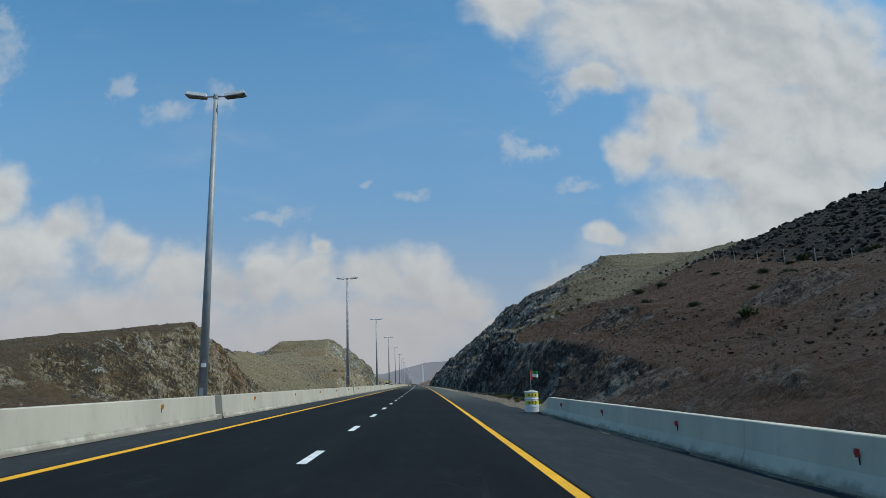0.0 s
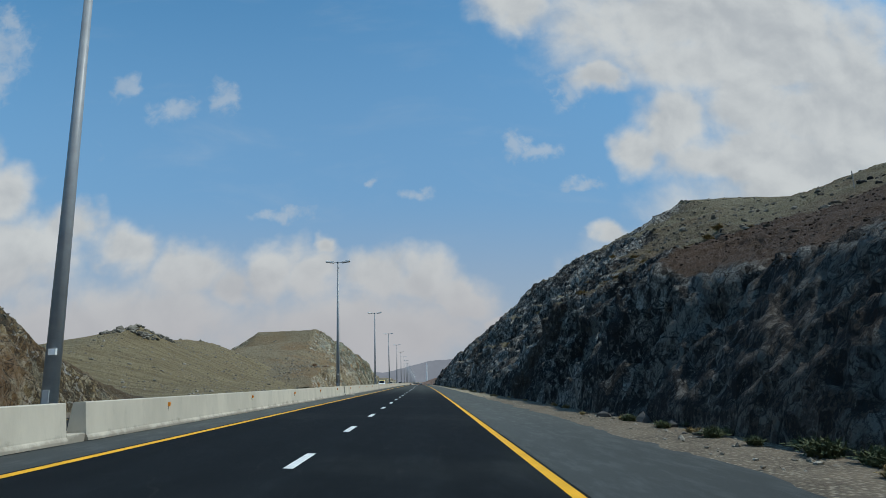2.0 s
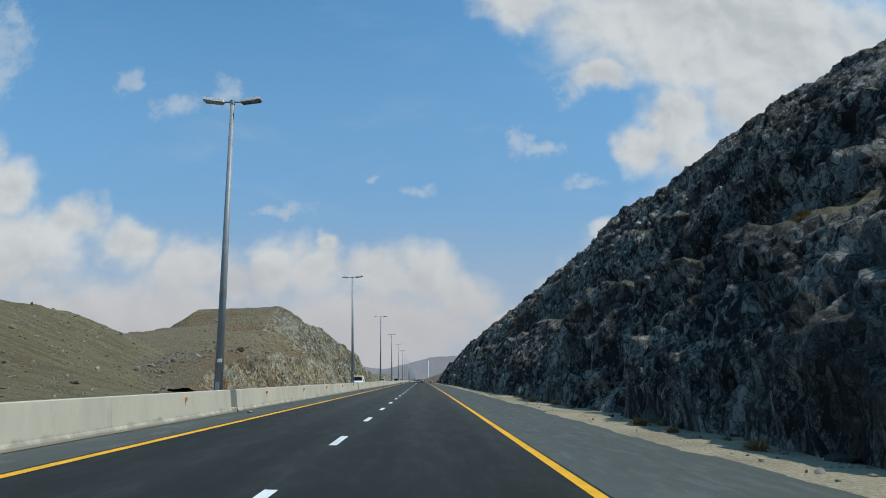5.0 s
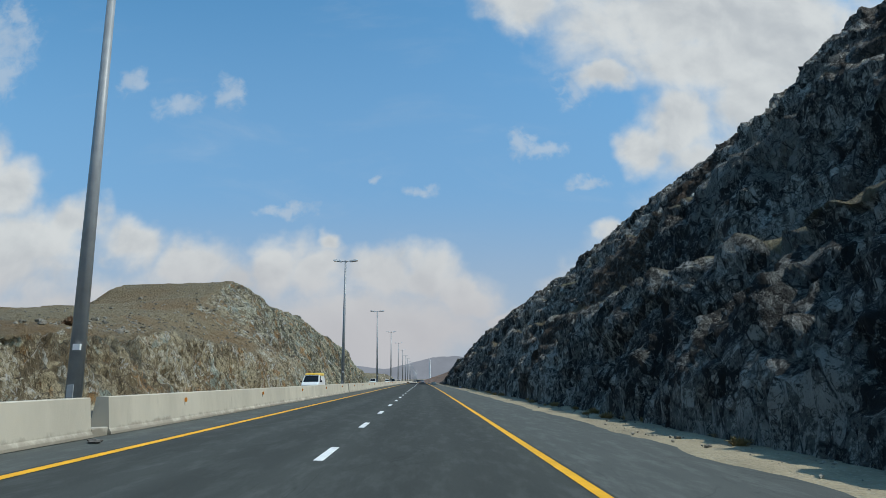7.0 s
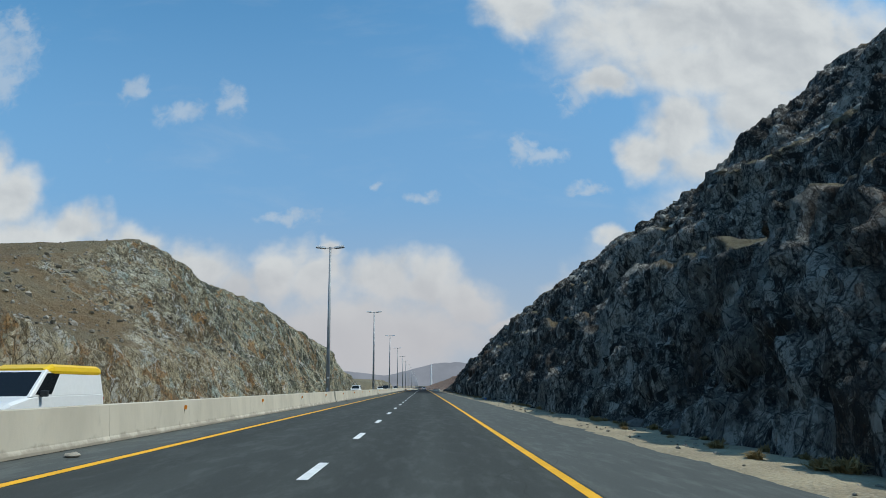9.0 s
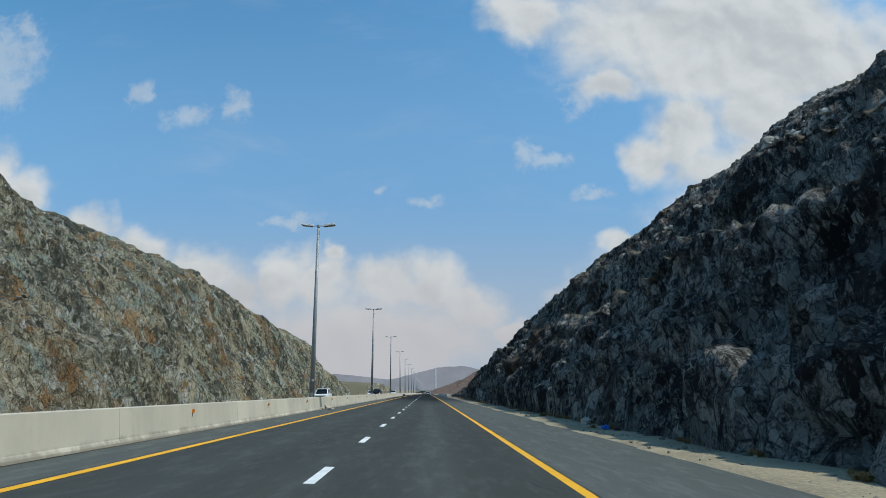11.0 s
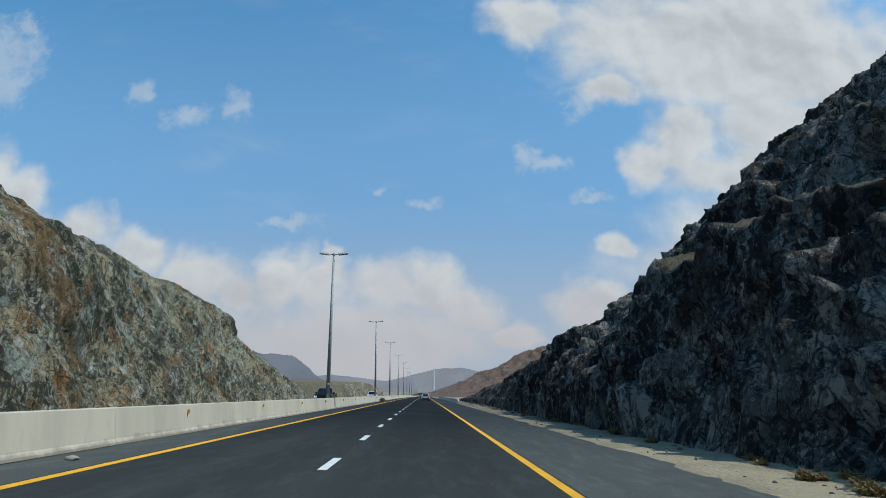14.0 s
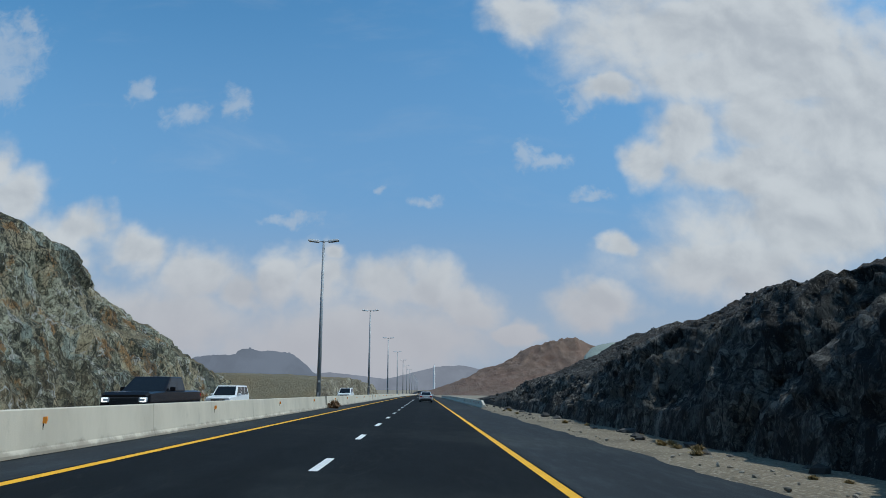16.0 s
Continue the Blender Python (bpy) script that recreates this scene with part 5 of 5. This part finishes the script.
VAN = [(2.45, 0.80, 0.28, 0.52, 0.80), (2.30, 0.92, 0.24, 0.60, 0.93), (1.55, 0.95, 0.24, 0.68, 1.10), (1.2, 0.96, 0.24, 0.70, 1.14), (-2.35, 0.96, 0.28, 0.72, 1.16), (-2.46, 0.94, 0.30, 0.72, 1.14)]
lead = vehicle("car", (4.67, 1.84, 1.46), CAR, (0.90, 1.46, 0.95, 0.10, -1.15, -2.0, 0.84, 0.62), ((1.42, 0.33), (-1.38, 0.33)), SILVER_PAINT, "silver saloon car driving ahead in the lane")
lead.matrix_world = spot(483.8, 0.1)
van = vehicle("van", (4.9, 1.92, 1.93), VAN, (1.06, 1.88, 1.62, 0.78, -2.30, -2.44, 0.93, 0.80), ((1.55, 0.34), (-1.6, 0.34)), WHITE_PAINT, "white delivery van with a yellow roof", YELLOW_PAINT)
van.matrix_world = spot(244.4, -12.4, 0, 180)
pick = vehicle("pickup_truck", (5.8, 2.04, 1.9), PICKUP, (1.26, 1.90, 1.25, 0.45, -0.85, -1.05, 0.95, 0.78), ((1.9, 0.41), (-1.85, 0.41)), BLACK_PAINT, "glossy black pickup truck with a short cab", None, True)
pick.matrix_world = spot(422.6, -12.2, 0, 180)
suv_cabin = (1.10, 1.88, 1.15, 0.45, -2.05, -2.35, 0.93, 0.76)
suv = vehicle("suv", (4.9, 1.96, 1.9), SUV, suv_cabin, ((1.45, 0.39), (-1.4, 0.39)), WHITE_PAINT, "white off-road car with dark windows")
suv.matrix_world = spot(443.3, -15.4, 0, 180)
tagged(suv, group="white off-road cars")
copy_thing(suv, spot(488.3, -12.0, 0, 180))
copy_thing(suv, spot(362.4, -15.2, 0, 180))

# ---- mast far ahead ----
MAST_WHITE = plain("mast_white", (0.78, 0.78, 0.78), 0.6)
bm = bmesh.new()
tube(bm, -12, 36, 1.6, 1.3, 16)
mast = new("mast")
part("shaft", bm, MAST_WHITE, mast)
bm = bmesh.new()
tube(bm, 36, 40, 0.5, 0.3, 10)
part("antenna", bm, MAST_WHITE, mast)
mast.location = (-4, 1400, 0)
tagged(mast, "tall white mast beside the road far ahead", "mast")

# ---- plants and stones ----
STRAW = plain("dry_straw", (0.30, 0.22, 0.10), 0.85, 0.15, 0.0, 0.4, 9.0)
LEAF = plain("dusty_green_leaf", (0.10, 0.115, 0.055), 0.8, 0.2, 0.0, 0.4, 9.0)
TWIG = plain("brown_twig", (0.19, 0.11, 0.06), 0.85, 0.15, 0.0, 0.4, 9.0)


def bush(n, r, h, mat, label, name, seed, droop=0.3):
    rnd = random.Random(seed)
    vs, fs = [], []
    for _ in range(n):
        a, lean = rnd.uniform(0, 6.283), rnd.uniform(0.05, 1.0) ** 0.7
        hh = h * rnd.uniform(0.5, 1.0) * (1.05 - 0.45 * lean)
        p0 = Vector((rnd.gauss(0, r * 0.22), rnd.gauss(0, r * 0.22), -0.04))
        d = Vector((math.cos(a), math.sin(a), 0))
        p1 = p0 + d * r * lean * 0.55 + Vector((0, 0, hh * 0.75))
        p2 = p0 + d * r * lean + Vector((0, 0, hh * (1 - droop * lean)))
        w = Vector((-d.y, d.x, rnd.uniform(-0.4, 0.4))) * rnd.uniform(0.008, 0.02) * (1 + h)
        i = len(vs)
        vs += [p0 - w, p0 + w, p1 + w, p1 - w, p2]
        fs += [(i, i + 1, i + 2, i + 3), (i + 3, i + 2, i + 4)]
        for _ in range(2):
            q = p1.lerp(p2, rnd.random())
            e = Vector((rnd.uniform(-1, 1), rnd.uniform(-1, 1), rnd.uniform(-0.3, 1))) * 0.13 * h
            j = len(vs)
            vs += [q - w * 0.7, q + w * 0.7, q + e]
            fs += [(j, j + 1, j + 2)]
    ob = new(name, mesh_of(name, [tuple(v) for v in vs], fs, mat))
    return tagged(ob, label, "bush")


def surface(strip, s, d):
    """Height of a hillside at a place on it."""
    S, D, Z = strip[:3]
    i = int(np.argmin(np.abs(S[:, 0] - s)))
    j = int(np.argmin(np.abs(D[i] - d)))
    return float(Z[i, j])


rnd = random.Random(4)
tuft = bush(150, 0.42, 0.42, STRAW, "tuft of dry straw-coloured grass at the foot of the rock", "dry_bush", 1)
tuft.matrix_world = spot(236.0, 7.35, 0.1)
tagged(tuft, group="dry bushes by the verge")
for i in range(110):
    s = rnd.uniform(45, 455)
    k = rnd.uniform(0.35, 0.9) * (0.7 if s > 395 else 1)
    d = rnd.uniform(6.9, 8.0)
    copy_thing(tuft, spot(s, d, 0.07 + 0.03 * (d - 6.9), rnd.uniform(0, 360)) @ Matrix.Scale(k, 4))
for i in range(120):
    s, d = rnd.uniform(170, 385), rnd.uniform(7.7, 8.5)
    copy_thing(tuft, spot(s, d, 0.10, rnd.uniform(0, 360)) @ Matrix.Scale(rnd.uniform(0.3, 0.75), 4))
for i in range(60):
    s, d = rnd.uniform(96, 150), rnd.uniform(12.4, 27)
    copy_thing(tuft, Matrix.Translation(at(s, d, surface(CUT, s, d), False)) @ Matrix.Scale(rnd.uniform(0.8, 1.7), 4))
green = bush(260, 0.55, 0.5, LEAF, "low dusty green shrub among the stones", "shrub", 2)
green.matrix_world = spot(66.9, 8.0, 0.12)
tagged(green, group="low green shrubs")
for i in range(54):
    s, d = rnd.uniform(38, 100), rnd.uniform(14, 42)
    if i % 3 < 2:
        s, d = rnd.uniform(40, 80), rnd.uniform(7.6, 8.9)
        copy_thing(green, spot(s, d, 0.1, rnd.uniform(0, 360)) @ Matrix.Scale(rnd.uniform(0.5, 1.0), 4))
    else:
        p = at(s, d, surface(CUT, s, d), False)
        copy_thing(green, Matrix.Translation(p) @ pose(0, 0, 0, 0, 0, rnd.uniform(0, 360)) @ Matrix.Scale(rnd.uniform(0.7, 1.9), 4))
tumble = bush(320, 0.5, 0.75, TWIG, "round brown tumbleweed caught beside the barrier", "tumbleweed", 3, 0.7)
tumble.matrix_world = spot(436.9, -6.25, 0.02)
for s, d in ((229, -30.5), (243, -29.5), (262, -31)):
    copy_thing(tumble, Matrix.Translation(at(s, d, surface(MAIN, s, d), False)) @ Matrix.Scale(1.7, 4))


def stone_mesh(name, count, where, size, mat, label, seed):
    """Loose stones strewn over a surface, as one mesh."""
    rnd = random.Random(seed)
    base = bmesh.new()
    bmesh.ops.create_icosphere(base, subdivisions=1, radius=1.0)
    bv = np.array([v.co[:] for v in base.verts])
    bf = np.array([[v.index for v in f.verts] for f in base.faces])
    base.free()
    gen = np.random.default_rng(seed)
    V, F = [], []
    for i in range(count):
        p, k = where(rnd)
        r = rnd.uniform(*size) * (1 if rnd.random() < 0.85 else 1.8) * k
        v = bv * (1 + gen.uniform(-0.38, 0.38, (len(bv), 1))) * gen.uniform(0.6, 1.25, (1, 3)) * r
        a = rnd.uniform(0, 6.28)
        v = np.stack([v[:, 0] * math.cos(a) - v[:, 1] * math.sin(a), v[:, 0] * math.sin(a) + v[:, 1] * math.cos(a), v[:, 2] * 0.75], 1)
        F.append(bf + len(bv) * i)
        V.append(v + np.asarray(p) + (0, 0, 0.2 * r))
    V, F = np.concatenate(V), np.concatenate(F)
    me = mesh_of(name, V.tolist(), F.tolist(), mat)
    return tagged(new(name, me), label, "stones", kind="stuff")


def stone_material(name, a, b):
    m, k = material(name, 0.85, 0.2)
    c = k.mix(k.island, a, b)
    g = k.noise(k.place, 9.0, 5.0, 0.7)
    k.link(k.mix(k.step(g, 0.4, 0.7, 0.0, 0.5), c, tuple(v * 0.5 for v in a)), k.b.inputs["Base Color"])
    bump(k, g, 0.6, 0.04)
    return m


STONE_TAN = stone_material("tan_stone", (0.16, 0.138, 0.105), (0.36, 0.325, 0.265))
STONE_MIX = stone_material("grey_stone", (0.06, 0.055, 0.046), (0.26, 0.235, 0.19))
STONE_BROWN = stone_material("brown_stone", (0.032, 0.021, 0.014), (0.105, 0.074, 0.052))
STONE_BLACK = stone_material("black_stone", (0.008, 0.0075, 0.007), (0.06, 0.057, 0.053))
STONE_PALE = stone_material("pale_rubble", (0.24, 0.225, 0.19), (0.52, 0.50, 0.45))
STONE_DARK = stone_material("dark_stone", (0.035, 0.032, 0.030), (0.13, 0.122, 0.112))


def on(strip, s0, s1, d0, d1, flat=0.0):
    """Places on a hillside, only where it lies flat enough."""
    S, D, Z, lie = strip

    def pick_place(rnd):
        i = int(np.searchsorted(S[:, 0], rnd.uniform(s0, s1)))
        i = min(max(i, 0), len(S) - 1)
        row = np.abs(D[i])
        js = np.nonzero((row >= d0) & (row <= d1) & (lie[i] >= flat))[0]
        if not len(js):
            js = np.nonzero(row >= 0.9 * row.max())[0]
        j = int(js[rnd.randrange(len(js))])
        return at(S[i, j], D[i, j], Z[i, j], False), 1.0
    return pick_place


def on_verge(s0, s1, d0, d1):
    def pick_place(rnd):
        s, d = rnd.uniform(s0, s1), d0 + (d1 - d0) * rnd.random() ** 0.5
        return at(s, d, 0.05), 1.0
    return pick_place


stone_mesh("loose_stones", 6500, on(CUT, -10, 105, 12, 40), (0.025, 0.09), STONE_BROWN, "dark stones strewn over the brown slope", 1)
stone_mesh("loose_stones", 1100, on(CUT, 95, 190, 20, 60, 0.6), (0.06, 0.26), STONE_MIX, "tan stones lying on the hill's benches", 2)
stone_mesh("loose_stones", 1500, on(CUT, 400, 500, 9, 40, 0.3), (0.05, 0.17), STONE_DARK, "dark broken rubble at the end of the cutting", 3)
stone_mesh("loose_stones", 1500, on(HEAP, 140, 300, 27, 66), (0.06, 0.22), STONE_TAN, "pale stones strewn over the spoil heap", 4)
stone_mesh("loose_stones", 150, on(HEAP, 181, 197, 56, 67), (0.22, 0.62), STONE_MIX, "heap of broken grey rocks on top of the spoil", 9)
stone_mesh("loose_stones", 5200, on(CUT, -10, 108, 41.5, 70), (0.10, 0.34), STONE_BLACK, "black broken rocks covering the upper hill", 10)
stone_mesh("bench_rubble", 900, on(CUT, 150, 330, 20.2, 21.6), (0.08, 0.30), STONE_PALE, "pale broken rubble lying along the upper bench", 21)
stone_mesh("bench_rubble", 800, on(CUT, 110, 360, 13.6, 15.0), (0.06, 0.22), STONE_DARK, "grey broken rubble lying along the lower bench", 22)
stone_mesh("loose_stones", 2200, on(MAIN, 200, 335, 29, 60), (0.06, 0.24), STONE_TAN, "tan stones lying on the hill's slope", 5)
stone_mesh("loose_stones", 1600, on(NEAR, 20, 100, 25, 70), (0.04, 0.12), STONE_MIX, "tan stones lying on the outcrop's slope", 6)
stone_mesh("verge_stones", 6000, on_verge(34, 470, 5.6, 8.3), (0.012, 0.055), STONE_TAN, "small stones scattered on the gravel verge", 7)
stone_mesh("fallen_rocks", 260, on_verge(40, 470, 7.2, 8.6), (0.08, 0.26), STONE_DARK, "fallen dark rocks at the foot of the cutting", 8)

# ---- posts of a wire fence on the hill ----
POST = plain("fence_post_grey", (0.30, 0.28, 0.25), 0.7)
bm = bmesh.new()
tube(bm, -0.3, 1.5, 0.05, 0.045, 8)
fence_post = part("fence_post", bm, POST)
fence_post.matrix_world = Matrix.Translation(at(50, 40.5, surface(CUT, 50, 40.5), False))
tagged(fence_post, "thin grey fence post on the stony slope", "fence post", "hill fence posts")
for i in range(1, 12):
    s = 50 + 5.2 * i
    copy_thing(fence_post, Matrix.Translation(at(s, 40.5, surface(CUT, s, 40.5), False)))

# ---- litter and single stones ----
BLUE = plain("blue_plastic", (0.01, 0.12, 0.55), 0.4, 0.5)
PALE = stone_material("pale_stone", (0.34, 0.31, 0.25), (0.46, 0.43, 0.37))
SLAB = stone_material("pale_green_stone", (0.24, 0.27, 0.235), (0.30, 0.33, 0.29))


def lump(name, size, mat, m, label, category, seed, cuts=2, jag=0.25):
    """A single irregular stone or crumpled thing."""
    bm = bmesh.new()
    bmesh.ops.create_icosphere(bm, subdivisions=cuts, radius=1.0)
    for v in bm.verts:
        n = noise.noise(v.co * 1.7 + Vector((seed * 3.1, 0, 0))) * jag * 1.6 + noise.noise(v.co * 4.5 + Vector((0, seed * 2.3, 0))) * jag * 0.7
        v.co *= 1 + n
        v.co.x, v.co.y, v.co.z = v.co.x * size[0], v.co.y * size[1], max(v.co.z, -0.55) * size[2]
    ob = part(name, bm, mat)
    ob.matrix_world = m
    return tagged(ob, label, category)


lump("plastic_bag", (0.20, 0.13, 0.09), BLUE, spot(299.3, 7.15, 0.14, 20), "crumpled bright blue plastic bag on the verge", "litter", 1, 3, 0.5)
lump("boulder", (0.34, 0.24, 0.20), PALE, spot(303.7, 7.45, 0.18, 40), "pale tan boulder lying on the gravel verge", "stone", 2)
lump("boulder", (0.13, 0.10, 0.08), PALE, spot(307.9, 7.9, 0.12, 10), "pale tan boulder lying on the gravel verge", "stone", 3)
lump("rock_slab", (3.2, 1.9, 0.5), SLAB, Matrix.Translation(at(478, 24.5, surface(CUT, 478, 24.5) + 1.1, False)) @ pose(0, 0, 0, 24, -24, 30), "flat pale green-grey slab on dark rubble", "stone", 4, 3, 0.14)
for i, (s, d) in enumerate(((235.4, -6.05), (312.2, -6.35), (313.1, -6.30), (357.3, -6.10), (187.6, -6.20), (109.4, -6.30), (148.0, -6.15), (273.4, -6.30))):
    lump("debris", (0.12 + 0.03 * (i % 3), 0.10, 0.05), (STONE_TAN, STONE_DARK, PALE)[i % 3], spot(s, d, 0.03, 40 * i), "small broken stone lying beside the median barrier", "stone", 10 + i)
dirt_bush = copy_thing(tumble, spot(312.4, -6.75, 0.0) @ Matrix.Scale(0.45, 4))
tagged(dirt_bush, "small dry brown weed in the barrier gap")
